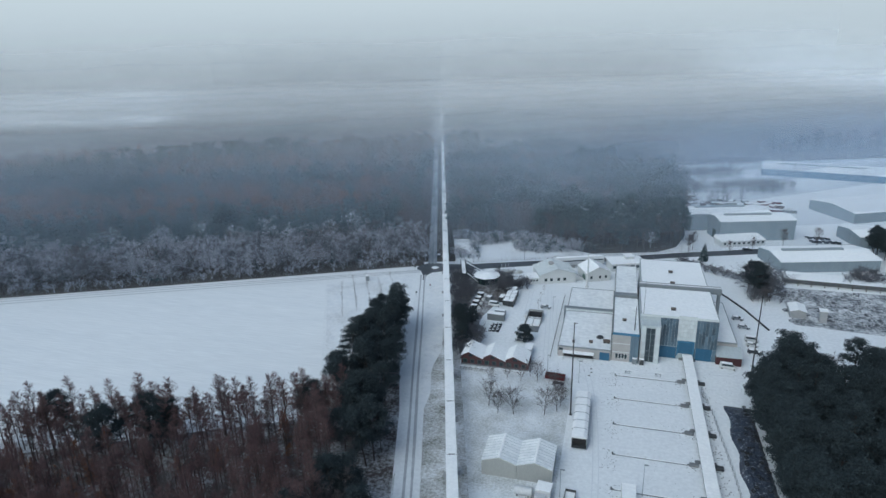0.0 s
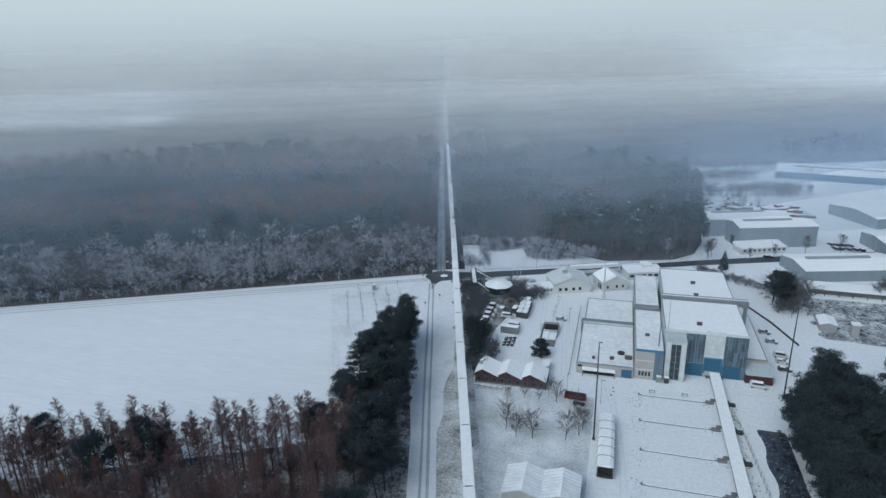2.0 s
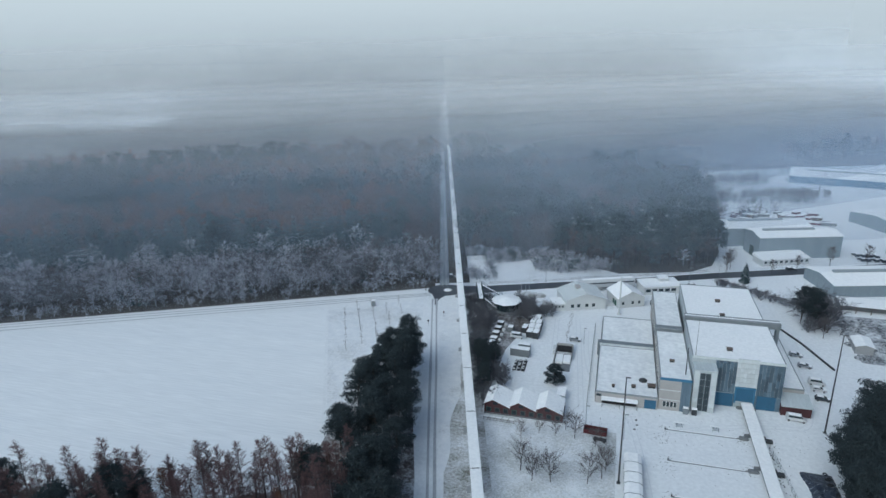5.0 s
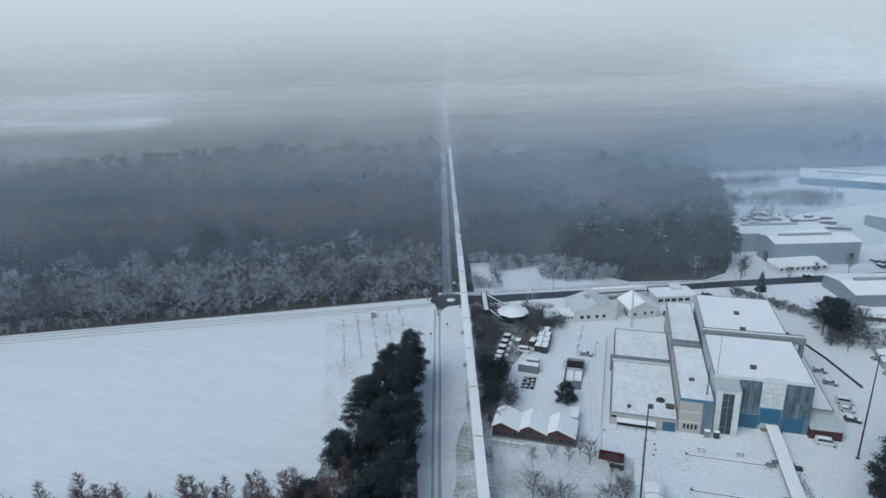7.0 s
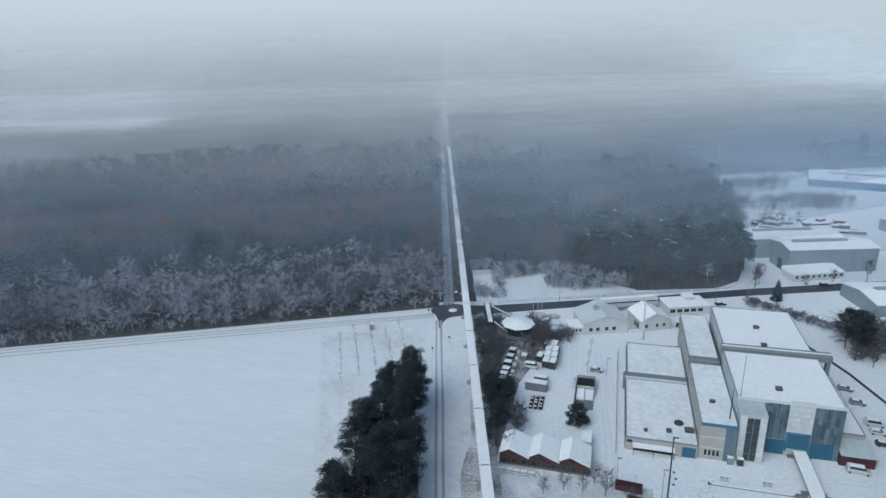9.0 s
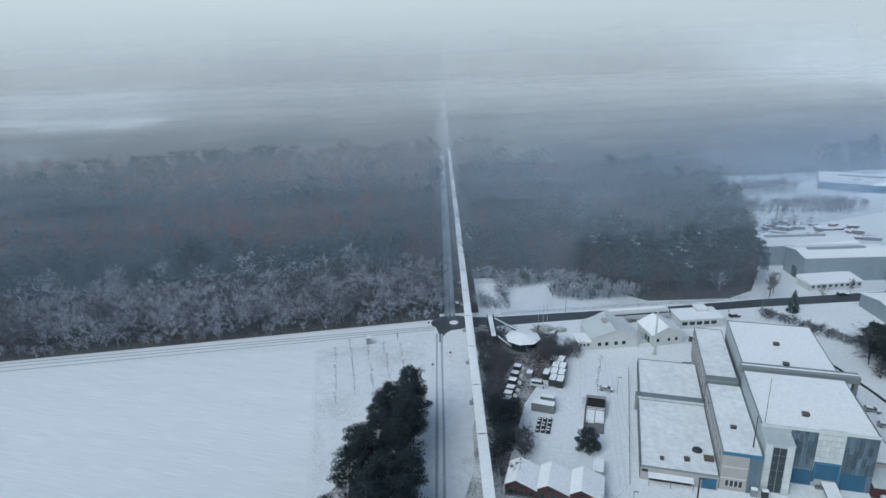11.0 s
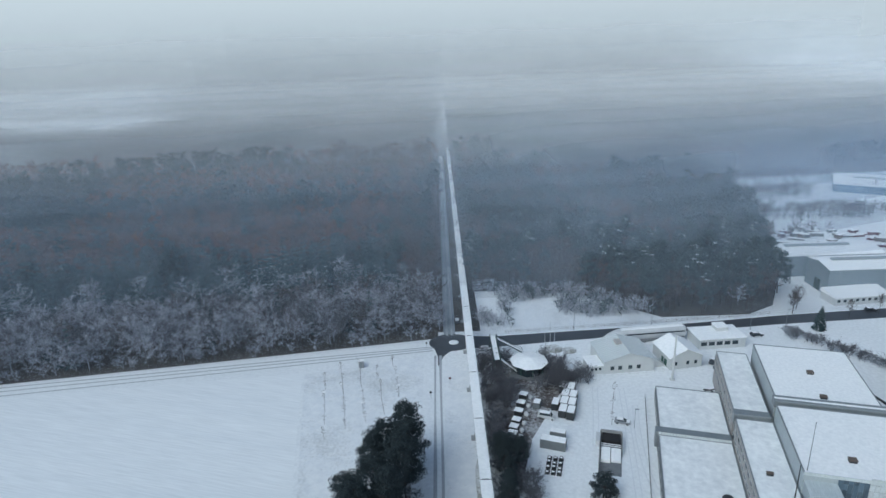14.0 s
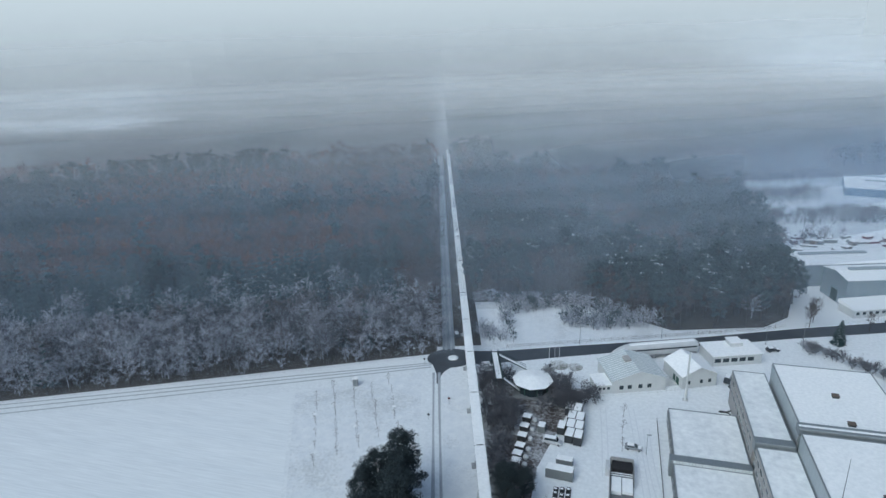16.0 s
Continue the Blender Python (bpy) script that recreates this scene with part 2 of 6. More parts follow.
sheet("woodland_floor", [G(-1500, 64), G(-205, 130), G(-100, 146), G(-11, 160), G(-16, 1400), G(-1500, 1400)], -0.036, WOODFLOOR, "dark leaf litter and patchy snow under the woods", "woodland floor")
sheet("woodland_floor", [G(5, 203), G(22, 203), G(46, 199), G(76, 171.5), G(110, 171.5), G(123, 179), G(135, 199), G(167, 290), G(190, 400), G(600, 420), G(600, 1400), G(8, 1400)], -0.036, WOODFLOOR, "dark leaf litter and patchy snow under the woods", "woodland floor")
sheet("grove_floor", [G(-130, -80), G(-15, -80), G(-15.5, 30), G(-19, 92), G(-40, 60), G(-45, 27), G(-130, 12)], -0.028, GROVEFLOOR, "brown leaf litter and thin snow under the grove", "woodland floor")

PACKED = two_scale("packed_grey_snow", (0.24, 0.27, 0.30), (0.42, 0.45, 0.48), 0.15, 2.0, 0.7, bump=0.3)
sheet("verge", band(24, 138, lambda s: -9.4, lambda s: max(-9.3, -9.0 + 11.5 * max(0, min(1, (s - 24) / 90)) + 0.8 * math.sin(s / 5))), -0.016, speckled_snow("snowy_verge", (0.2, 0.2, 0.19), 0.95, 1.5, 1.2, 0.08), "smooth snowy verge beside the road", "verge")
sheet("far_field", [G(-700, 740), G(-560, 800), G(-380, 800), G(-372, 905), G(-520, 960), G(-700, 930)], -0.03, FIELD, "far snowy field in the mist", "field")
sheet("pinewood_floor", [(35.8, 90), (140, 90), (140, 212), (62, 196), (42, 182), (36.5, 174)], -0.029, WOODFLOOR, "dark needle litter and patchy snow under the pines", "woodland floor")
# road along the track
sheet("road", band(-100, 150, lambda s: -14.8 + 0.2 * math.sin(s / 40), lambda s: -8.2 - 0.8 * max(0, s - 60) / 90), -0.02, SNOW, "narrow road covered with packed snow", "road")
for c in (-12.2, -10.3):
    sheet("wheel_rut", band(-100, 147, lambda s: c - 0.38 + 0.12 * math.sin(s / 17 + c), lambda s: c + 0.38 + 0.1 * math.sin(s / 11)), -0.012, SLUSH, "grey slushy wheel rut in the snow", "wheel rut")
sheet("road", band(160, 1200, lambda s: -9.0, lambda s: -4.6), -0.02, PACKED, "narrow road covered with packed snow", "road")
for c in (-7.7, -5.9):
    sheet("wheel_rut", band(162, 1200, lambda s: c - 0.4, lambda s: c + 0.4), -0.012, SLUSH, "grey slushy wheel rut in the snow", "wheel rut")
# cross road to the right and the small roundabout
sheet("road", [G(-4, 151.5), G(8, 151.7), G(33, 154.6), G(60, 157.3), G(95, 160), G(116, 162), G(150, 164), G(330, 176), G(330, 185), G(155, 172), G(120, 169.4), G(85, 165.4), G(60, 163.6), G(35, 162), G(10, 160.2), G(-4, 161.5)], -0.018, ASPHALT, "wet dark asphalt road cleared of snow", "road")
bm = bmesh.new()
ring = [bm.verts.new((*G(-6.2 + 8.2 * math.cos(t), 156.5 + 6.6 * math.sin(t)), -0.014)) for t in [i * math.pi / 16 for i in range(32)]]
bm.faces.new(ring)
tagged(part("roundabout", bm, ASPHALT), "small dark roundabout of wet asphalt", "roundabout", kind="structure")
sheet("road", band(140, 152, lambda s: -11.2 - 0.2 * max(0, s - 146), lambda s: -9.9 + 6 * max(0, (s - 143) / 9) ** 2), -0.015, ASPHALT, "wet dark asphalt road cleared of snow", "road")
bm = bmesh.new()
bmesh.ops.create_cone(bm, cap_ends=True, segments=20, radius1=1.9, radius2=1.3, depth=0.3)
isle = tagged(part("traffic_island", bm, SNOW), "low round traffic island under snow", "traffic island", kind="structure")
isle.matrix_world = GP(-5.4, 156.5, 0.1)
# field road
sheet("field_road", [G(-12, 151), G(-60, 143), G(-150, 129), G(-420, 88), G(-420, 97), G(-150, 138), G(-60, 151), G(-12, 157)], -0.02, SNOW, "snowy farm road along the edge of the wood", "road")
for k in (-0.08, 0.3, 0.62):
    sheet("wheel_rut", [G(-13, 151 + 4 * k - 0.3), G(-60, 144 + 6 * k - 0.3), G(-150, 131 + 8 * k - 0.3), G(-420, 92 + 8 * k - 0.3), G(-420, 92 + 8 * k + 0.3), G(-150, 131 + 8 * k + 0.3), G(-60, 144 + 6 * k + 0.3), G(-13, 151 + 4 * k + 0.3)], -0.012, SLUSH, "grey slushy wheel rut in the snow", "wheel rut")

# works yard: lanes with tyre marks
sheet("yard", [(-17, 100), (45, 100), (37.5, 200), (-28, 200), (-28, 260), (-42, 258), (-42, 212), (-31, 200), (-31, 182), (-17, 180)], -0.025, SNOW, "works yard under trodden snow", "yard")

# ---- mist and sky ----
bm = bmesh.new()
n = 48
pts = []
for i in range(n + 1):
    a = radians(-75 + 150 * i / n)
    pts.append((1750 * math.sin(a) - 60, 60 + 1750 * math.cos(a)))
lo = [bm.verts.new((x, y, -2)) for x, y in pts]
hi = [bm.verts.new((x, y, 700)) for x, y in pts]
for i in range(n):
    bm.faces.new((lo[i], lo[i + 1], hi[i + 1], hi[i]))
SKYCLOTH = bpy.data.materials.new("misty_sky")
SKYCLOTH.use_nodes = True
nt = SKYCLOTH.node_tree
nt.nodes.remove(nt.nodes["Principled BSDF"])
em = nt.nodes.new("ShaderNodeEmission")
tc = nt.nodes.new("ShaderNodeTexCoord")
sx = nt.nodes.new("ShaderNodeSeparateXYZ")
nt.links.new(tc.outputs["Object"], sx.inputs[0])
wob = nt.nodes.new("ShaderNodeTexNoise")
wob.inputs["Scale"].default_value, wob.inputs["Detail"].default_value = 0.0016, 2
nt.links.new(tc.outputs["Object"], wob.inputs["Vector"])
mad = nt.nodes.new("ShaderNodeMath")
mad.operation = "MULTIPLY_ADD"
mad.inputs[1].default_value = 1.5
nt.links.new(wob.outputs["Fac"], mad.inputs[0])
nt.links.new(sx.outputs[2], mad.inputs[2])
mr = nt.nodes.new("ShaderNodeMapRange")
mr.inputs[1].default_value, mr.inputs[2].default_value = -80, 330
nt.links.new(mad.outputs[0], mr.inputs[0])
rp = nt.nodes.new("ShaderNodeValToRGB")
rp.color_ramp.elements[0].color, rp.color_ramp.elements[1].color = (0.40, 0.42, 0.455, 1), (0.68, 0.67, 0.655, 1)
e = rp.color_ramp.elements.new(0.45)
e.color = (0.56, 0.56, 0.565, 1)
rp.color_ramp.interpolation = "EASE"
nt.links.new(mr.outputs[0], rp.inputs[0])
nt.links.new(rp.outputs[0], em.inputs[0])
nt.links.new(em.outputs[0], nt.nodes["Material Output"].inputs[0])
tagged(part("backdrop", bm, SKYCLOTH), "pale grey-blue overcast sky closing into mist", "sky", kind="structure")


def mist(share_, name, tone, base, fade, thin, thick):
    """A tinted sheet standing in for haze, which thins out upwards, thicker over the works' side of the track."""
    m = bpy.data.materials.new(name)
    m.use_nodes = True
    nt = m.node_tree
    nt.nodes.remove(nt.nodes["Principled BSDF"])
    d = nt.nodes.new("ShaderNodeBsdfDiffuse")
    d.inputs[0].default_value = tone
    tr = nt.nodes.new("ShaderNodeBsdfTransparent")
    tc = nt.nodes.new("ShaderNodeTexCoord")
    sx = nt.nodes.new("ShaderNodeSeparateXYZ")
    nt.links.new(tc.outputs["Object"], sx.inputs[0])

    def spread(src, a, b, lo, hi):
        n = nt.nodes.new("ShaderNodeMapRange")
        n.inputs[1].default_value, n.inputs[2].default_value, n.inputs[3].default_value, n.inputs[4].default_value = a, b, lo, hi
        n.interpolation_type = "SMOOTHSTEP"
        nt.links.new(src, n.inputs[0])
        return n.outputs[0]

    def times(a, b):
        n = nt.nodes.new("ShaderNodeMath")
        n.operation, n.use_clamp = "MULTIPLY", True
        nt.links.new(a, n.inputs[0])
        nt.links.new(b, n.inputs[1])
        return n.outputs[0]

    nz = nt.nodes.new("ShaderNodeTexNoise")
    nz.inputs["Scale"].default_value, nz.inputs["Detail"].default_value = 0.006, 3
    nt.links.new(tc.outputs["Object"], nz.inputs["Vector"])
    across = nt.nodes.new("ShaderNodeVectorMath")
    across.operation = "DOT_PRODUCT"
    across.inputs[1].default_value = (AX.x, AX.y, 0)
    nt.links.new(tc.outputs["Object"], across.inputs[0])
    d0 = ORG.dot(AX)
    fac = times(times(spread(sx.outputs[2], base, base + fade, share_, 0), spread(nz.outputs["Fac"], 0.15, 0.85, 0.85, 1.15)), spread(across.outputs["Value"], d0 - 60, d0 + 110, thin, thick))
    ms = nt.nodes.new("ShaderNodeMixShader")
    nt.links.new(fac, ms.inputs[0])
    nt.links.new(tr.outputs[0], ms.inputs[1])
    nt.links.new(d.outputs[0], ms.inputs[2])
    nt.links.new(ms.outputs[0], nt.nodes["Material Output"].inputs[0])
    return m


def veil_line(d, s):
    """How far along the track a veil stands at d: before the woods' edge, and behind the halls beyond the road."""
    if s < 200:
        return s + (0.155 * max(d, -450) if d < 0 else 0.083 * d)
    return s + max(0, 0.55 * (d - 105)) * max(0, 1 - s / 700) + 0.148 * min(0, max(d, -450))


# haze as stacked sheets: blue tints near, paler ones far off
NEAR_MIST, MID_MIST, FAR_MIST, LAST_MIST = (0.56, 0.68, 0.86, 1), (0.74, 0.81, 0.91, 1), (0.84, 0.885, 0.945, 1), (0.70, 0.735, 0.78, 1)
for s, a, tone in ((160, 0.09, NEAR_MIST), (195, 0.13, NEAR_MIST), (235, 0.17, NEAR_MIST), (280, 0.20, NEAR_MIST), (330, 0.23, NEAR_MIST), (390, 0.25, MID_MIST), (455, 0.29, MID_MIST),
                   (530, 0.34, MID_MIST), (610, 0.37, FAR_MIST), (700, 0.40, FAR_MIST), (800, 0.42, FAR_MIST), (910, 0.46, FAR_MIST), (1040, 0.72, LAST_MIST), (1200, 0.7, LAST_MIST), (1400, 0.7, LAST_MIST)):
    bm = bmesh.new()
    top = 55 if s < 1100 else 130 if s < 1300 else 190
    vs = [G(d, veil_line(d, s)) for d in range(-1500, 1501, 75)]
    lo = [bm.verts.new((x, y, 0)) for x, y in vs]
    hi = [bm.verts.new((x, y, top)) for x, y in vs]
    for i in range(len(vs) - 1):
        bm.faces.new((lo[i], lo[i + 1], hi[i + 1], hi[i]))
    tagged(part("mist", bm, mist(a, "mist", tone, 28, top - 28, 0.7 if s < 500 else 0.9, 1.35 if s < 350 else 1.25 if s < 600 else 1.0)), "translucent tinted sheet standing in for mist over the woods", "mist", kind="stuff")


# ---- the long elevated track ----
def long_track():
    t = thing("elevated_track", GP(0, 0), "long straight elevated concrete track under smooth snow", "track", kind="structure")
    prof = [(-0.55, 4.2), (0.55, 4.2), (0.8, 5.6), (1.42, 5.9), (1.42, 6.3), (-1.42, 6.3), (-1.42, 5.9), (-0.8, 5.6)]
    bm = extrude_profile(prof, 0.12, 24.68)
    beam = part("beam", bm, CONCRETE, t)
    bm = bmesh.new()
    hexa(bm, [(-1.42, 0.16, 6.3), (1.42, 0.16, 6.3), (1.42, 24.64, 6.3), (-1.42, 24.64, 6.3)], [(-1.33, 0.17, 6.44), (1.33, 0.17, 6.44), (1.33, 24.63, 6.44), (-1.33, 24.63, 6.44)])
    cap = part("snow_cover", bm, ROOF_SNOW, t)
    bm = bmesh.new()
    block(bm, -0.95, 0.95, -0.5, 0.5, 3.4, 4.2)
    hexa(bm, [(-1.5, -0.7, 0), (1.5, -0.7, 0), (1.5, 0.7, 0), (-1.5, 0.7, 0)], [(-0.75, -0.45, 3.4), (0.75, -0.45, 3.4), (0.75, 0.45, 3.4), (-0.75, 0.45, 3.4)])
    pier = part("pier", bm, CONCRETE, t)
    bm = blocks((-0.85, 0.85, -0.15, 0.15, 5.9, 6.47))
    joint = part("joint", bm, DARK_STEEL, t)
    bm = blocks((-2.2, 2.2, -1.2, 1.2, -0.1, 0.12))
    foot = part("foundation", bm, CONCRETE, t)
    for k in range(-8, 56):
        m = pose(0, 24.8 * k, 0)
        if k:
            for o in (beam, cap, pier, joint, foot):
                share(o.name.split(".")[0], o.data, t, m)


long_track()


# ---- works hall ----
def wall_windows(parent, xs, z0, z1, y, w, frame_mat=STEEL):
    """Window units in a wall that faces -y."""
    for x in xs:
        win = part("window", blocks((x - w / 2 - 0.08, x + w / 2 + 0.08, y - 0.06, y + 0.02, z0 - 0.08, z0), (x - w / 2 - 0.08, x + w / 2 + 0.08, y - 0.06, y + 0.02, z1, z1 + 0.08),
                                     (x - w / 2 - 0.08, x - w / 2, y - 0.06, y + 0.02, z0, z1), (x + w / 2, x + w / 2 + 0.08, y - 0.06, y + 0.02, z0, z1)), frame_mat, parent)
        part("pane", blocks((x - w / 2, x + w / 2, y - 0.03, y + 0.01, z0, z1)), GLASS, win)


def flat_roof(parent, x0, x1, y0, y1, z, edge=None, up=0.2, w=0.18, cover=None):
    part("roof", blocks((x0 + w, x1 - w, y0 + w, y1 - w, z - 0.25, z)), cover or ROOF_SNOW, parent)
    part("parapet", blocks((x0, x1, y0, y0 + w, z - 0.3, z + up), (x0, x1, y1 - w, y1, z - 0.3, z + up), (x0, x0 + w, y0 + w, y1 - w, z - 0.3, z + up), (x1 - w, x1, y0 + w, y1 - w, z - 0.3, z + up)), edge or STEEL, parent)


HX0, HX1, HY0, HY1, HZ = 3.7, 28.9, 201.8, 228.0, 15.5
hall = thing("works_hall", pose(0, 0, 0), "tall works hall with blue-grey panels and snowy flat roof", "building")
part("wall", blocks((HX0, HX1, HY0, HY1, 0, HZ - 0.3)), LIGHT_SHEET, hall)
flat_roof(hall, HX0, HX1, HY0, HY1, HZ)
# cladding strips of the front
i = 0
x = HX0 + 6.6
while x < HX1 - 0.2:
    w = 0.98
    mid_zone = 15.9 < x + 0.4 < 21.6
    if mid_zone:
        for z in np.arange(7.0, HZ - 0.5, 1.55):
            part("panel", blocks((x, x + w - 0.07, HY0 - 0.12, HY0, z, z + 1.48)), WHITE_PANEL, hall)
    else:
        random.seed(i)
        z = 4.6
        while z < HZ - 0.6:
            h = min(random.choice((1.6, 2.4, 3.2)), HZ - 0.45 - z)
            part("panel", blocks((x, x + w - 0.05, HY0 - 0.09 - 0.03 * random.random(), HY0, z, z + h - 0.05)), PANEL, hall)
            z += h
    x += w
    i += 1
for x0, x1 in ((10.25, 10.55), (16.05, 16.28), (21.85, 22.35), (27.65, 28.85)):
    part("panel", blocks((x0, x1, HY0 - 0.1, HY0, 0.1, 4.5)), PANEL, hall)
part("coping", blocks((HX0 - 0.1, HX1 + 0.1, HY0 - 0.15, HY0 - 0.005, HZ - 0.42, HZ + 0.34)), WHITE_PANEL, hall)
for x0, x1, z0, z1 in ((10.6, 16.0, 0.1, 4.4), (22.4, 27.6, 0.1, 4.6), (16.7, 21.4, 2.2, 6.6)):
    d = part("door", blocks((x0, x1, HY0 - 0.16, HY0 - 0.01, z0, z1)), BLUE_PAINT, hall, "blue folding hangar door")
    n = 4
    for j in range(n):
        a = x0 + 0.1 + (x1 - x0 - 0.2) * j / n
        b = x0 + 0.1 + (x1 - x0 - 0.2) * (j + 1) / n - 0.08
        part("leaf", blocks((a, b, HY0 - 0.22, HY0 - 0.16, z0 + 0.1, z1 - 0.5)), BLUE_PAINT, d)
part("door_frame", blocks((16.3, 16.7, HY0 - 0.5, HY0, 1.5, 7.0), (21.4, 21.8, HY0 - 0.5, HY0, 1.5, 7.0), (16.7, 21.4, HY0 - 0.5, HY0, 6.6, 7.0)), BLUE_TRIM, hall)
# stair tower
part("tower", blocks((3.9, 10.2, 196.6, HY0 + 0.1, 0, 13.6)), LIGHT_SHEET, hall, "grey stair tower with a glazed strip")
part("tower_roof", soft(blocks((3.8, 10.3, 196.5, HY0, 13.6, 13.9)), 0.05), THIN_SNOW, hall)
for x0, x1 in ((4.0, 5.4), (8.7, 10.1)):
    for z in np.arange(0.3, 13.2, 1.47):
        part("panel", blocks((x0, x1, 196.48, 196.62, z, z + 1.4)), WHITE_PANEL, hall)
for z in np.arange(0.4, 12.6, 2.1):
    part("pane", blocks((5.6, 7.0, 196.52, 196.61, z, z + 2.0)), GLASS, hall)
    part("pane", blocks((7.1, 8.5, 196.52, 196.61, z, z + 2.0)), GLASS, hall)
hall_back = thing("works_hall", pose(0, 0, 0), "rear works hall with a wide snowy flat roof", "building")
part("wall", blocks((4.4, 28.7, 232.2, 262, 0, HZ - 0.7)), LIGHT_SHEET, hall_back)
flat_roof(hall_back, 4.4, 28.7, 232.2, 262, HZ - 0.4)
# raised duct between the two roofs
duct = thing("roof_duct", pose(0, 0, 0), "grey metal duct bridging the two hall roofs", "duct")
part("casing", soft(blocks((3.4, 33.0, 228.6, 231.6, HZ - 1.2, HZ + 0.9)), 0.15), STEEL, duct)
part("support", blocks((31.8, 32.8, 229.2, 231.0, 0, HZ - 1.2)), STEEL, duct)
part("snow_cover", soft(blocks((3.5, 32.9, 229.6, 230.4, HZ + 0.9, HZ + 0.98)), 0.04), ROOF_SNOW, duct)
for x in np.arange(4.0, 33, 1.2):
    part("rib", blocks((x, x + 0.1, 228.52, 228.6, HZ - 1.1, HZ + 0.8)), STEEL, duct)

mid = thing("side_building", pose(0, 0, 0), "narrow three-storey side building with a snowy roof", "building")
part("wall", blocks((-5.3, 3.5, 195.4, 227.5, 0, 10.3)), BEIGE, mid)
flat_roof(mid, -5.3, 3.5, 195.4, 227.5, 10.6, STEEL, 0.15, cover=PATCHY)
part("dark_panel", blocks((0.7, 3.45, 195.28, 195.395, 0.05, 10.0)), PANEL, mid, "dark blue-grey cladding panel")
part("fascia", blocks((-5.35, 3.55, 195.25, 195.39, 10.0, 10.8)), BLUE_TRIM, mid)
part("band", blocks((-5.2, 0.6, 195.3, 195.395, 6.6, 6.9), (-5.2, 0.6, 195.3, 195.395, 3.4, 3.7)), WHITE_WALL, mid)
wall_windows(mid, (-3.6, -2.6, -1.6, -0.6), 1.2, 2.9, 195.4, 0.75, WHITE_WALL)
mid2 = thing("side_building", pose(0, 0, 0), "narrow rear side building with a snowy roof", "building")
part("wall", blocks((-5.2, 3.4, 231.0, 264, 0, 10.3)), BEIGE, mid2)
flat_roof(mid2, -5.2, 3.4, 231.0, 264, 10.6, STEEL, 0.15, cover=PATCHY)
for bld, y0, y1 in ((mid, 197, 226), (mid2, 233, 262)):
    for y in np.arange(y0, y1, 3.2):
        for z in (5.0, 8.0):
            w_ = part("window", blocks((-5.36, -5.28, y, y + 2.2, z, z + 1.3)), WHITE_WALL, bld)
            part("pane", blocks((-5.39, -5.35, y + 0.12, y + 2.08, z + 0.1, z + 1.2)), GLASS, w_)
part("link_duct", soft(blocks((-5.6, 3.3, 228.0, 230.6, 8.6, 11.6)), 0.1), STEEL, mid, "grey metal link duct")

low = thing("low_workshop", pose(0, 0, 0), "low wide workshop with snowy flat roof and blue gate", "building")
part("wall", blocks((-23.6, -5.5, 194.8, 225.8, 0, 3.6)), BEIGE, low)
flat_roof(low, -23.6, -5.5, 194.8, 225.8, 3.9, STEEL, cover=PATCHY)
part("gate", blocks((-9.3, -6.0, 194.66, 194.8, 0.1, 3.0)), BLUE_PAINT, low, "blue double gate")
part("leaf", blocks((-9.2, -7.7, 194.6, 194.66, 0.2, 2.9), (-7.6, -6.1, 194.6, 194.66, 0.2, 2.9)), BLUE_PAINT, low)
part("canopy", soft(blocks((-21.8, -11.2, 192.6, 194.8, 2.3, 2.5)), 0.05), ROOF_SNOW, low, "snow-covered loading canopy")
# black plate painted as the dark inside under the canopy
part("opening_shade", blocks((-21.5, -11.5, 194.7, 194.8, 0.1, 2.3)), BLACK, low)
wall_windows(low, (-22.6,), 2.4, 3.2, 194.8, 1.4)
for x in (-21.6, -16.5, -11.4):
    part("post", blocks((x, x + 0.12, 192.7, 192.82, 0, 2.3)), DARK_STEEL, low)
low2 = thing("low_workshop", pose(0, 0, 0), "low rear workshop with a snowy flat roof", "building")
part("wall", blocks((-23.2, -5.5, 228.4, 250.5, 0, 3.6)), BEIGE, low2)
flat_roof(low2, -23.2, -5.5, 228.4, 250.5, 3.9, STEEL, cover=PATCHY)
for bld, y0, y1 in ((low, 195.4, 225.4), (low2, 228.8, 250.2)):
    # dark facing paints the shade of the wall's left side
    part("side_wall", blocks((-23.75, -23.61, y0, y1, 0, 3.5)) if bld is low else blocks((-23.35, -23.21, y0, y1, 0, 3.5)), DARK_CONC, bld, "long side wall with its shade put into the colour")
    xw = -23.75 if bld is low else -23.35
    for y in np.arange(y0 + 0.8, y1 - 2.4, 3.4):
        w_ = part("window", blocks((xw - 0.06, xw - 0.002, y, y + 2.3, 1.0, 2.9)), STEEL, bld)
        part("pane", blocks((xw - 0.09, xw - 0.06, y + 0.1, y + 2.2, 1.1, 2.8)), GLASS, w_)
strip = thing("roof_light_strip", pose(0, 0, 0), "long raised strip of roof lights between workshops", "roof light")
part("casing", blocks((-24.4, -5.6, 225.9, 228.3, 0, 4.9)), STEEL, strip)
for k in range(24):
    x = -23.6 + k * 0.75
    part("pane", blocks((x, x + 0.66, 225.78, 225.9, 4.05, 4.8)), WHITE_PANEL, strip)
annex = thing("brick_annex", pose(0, 0, 0), "low red-brown annex with a snowy lean-to roof", "building")
part("wall", blocks((28.95, 37.0, 200.4, 206.8, 0, 3.0)), BRICK, annex)
bm = bmesh.new()
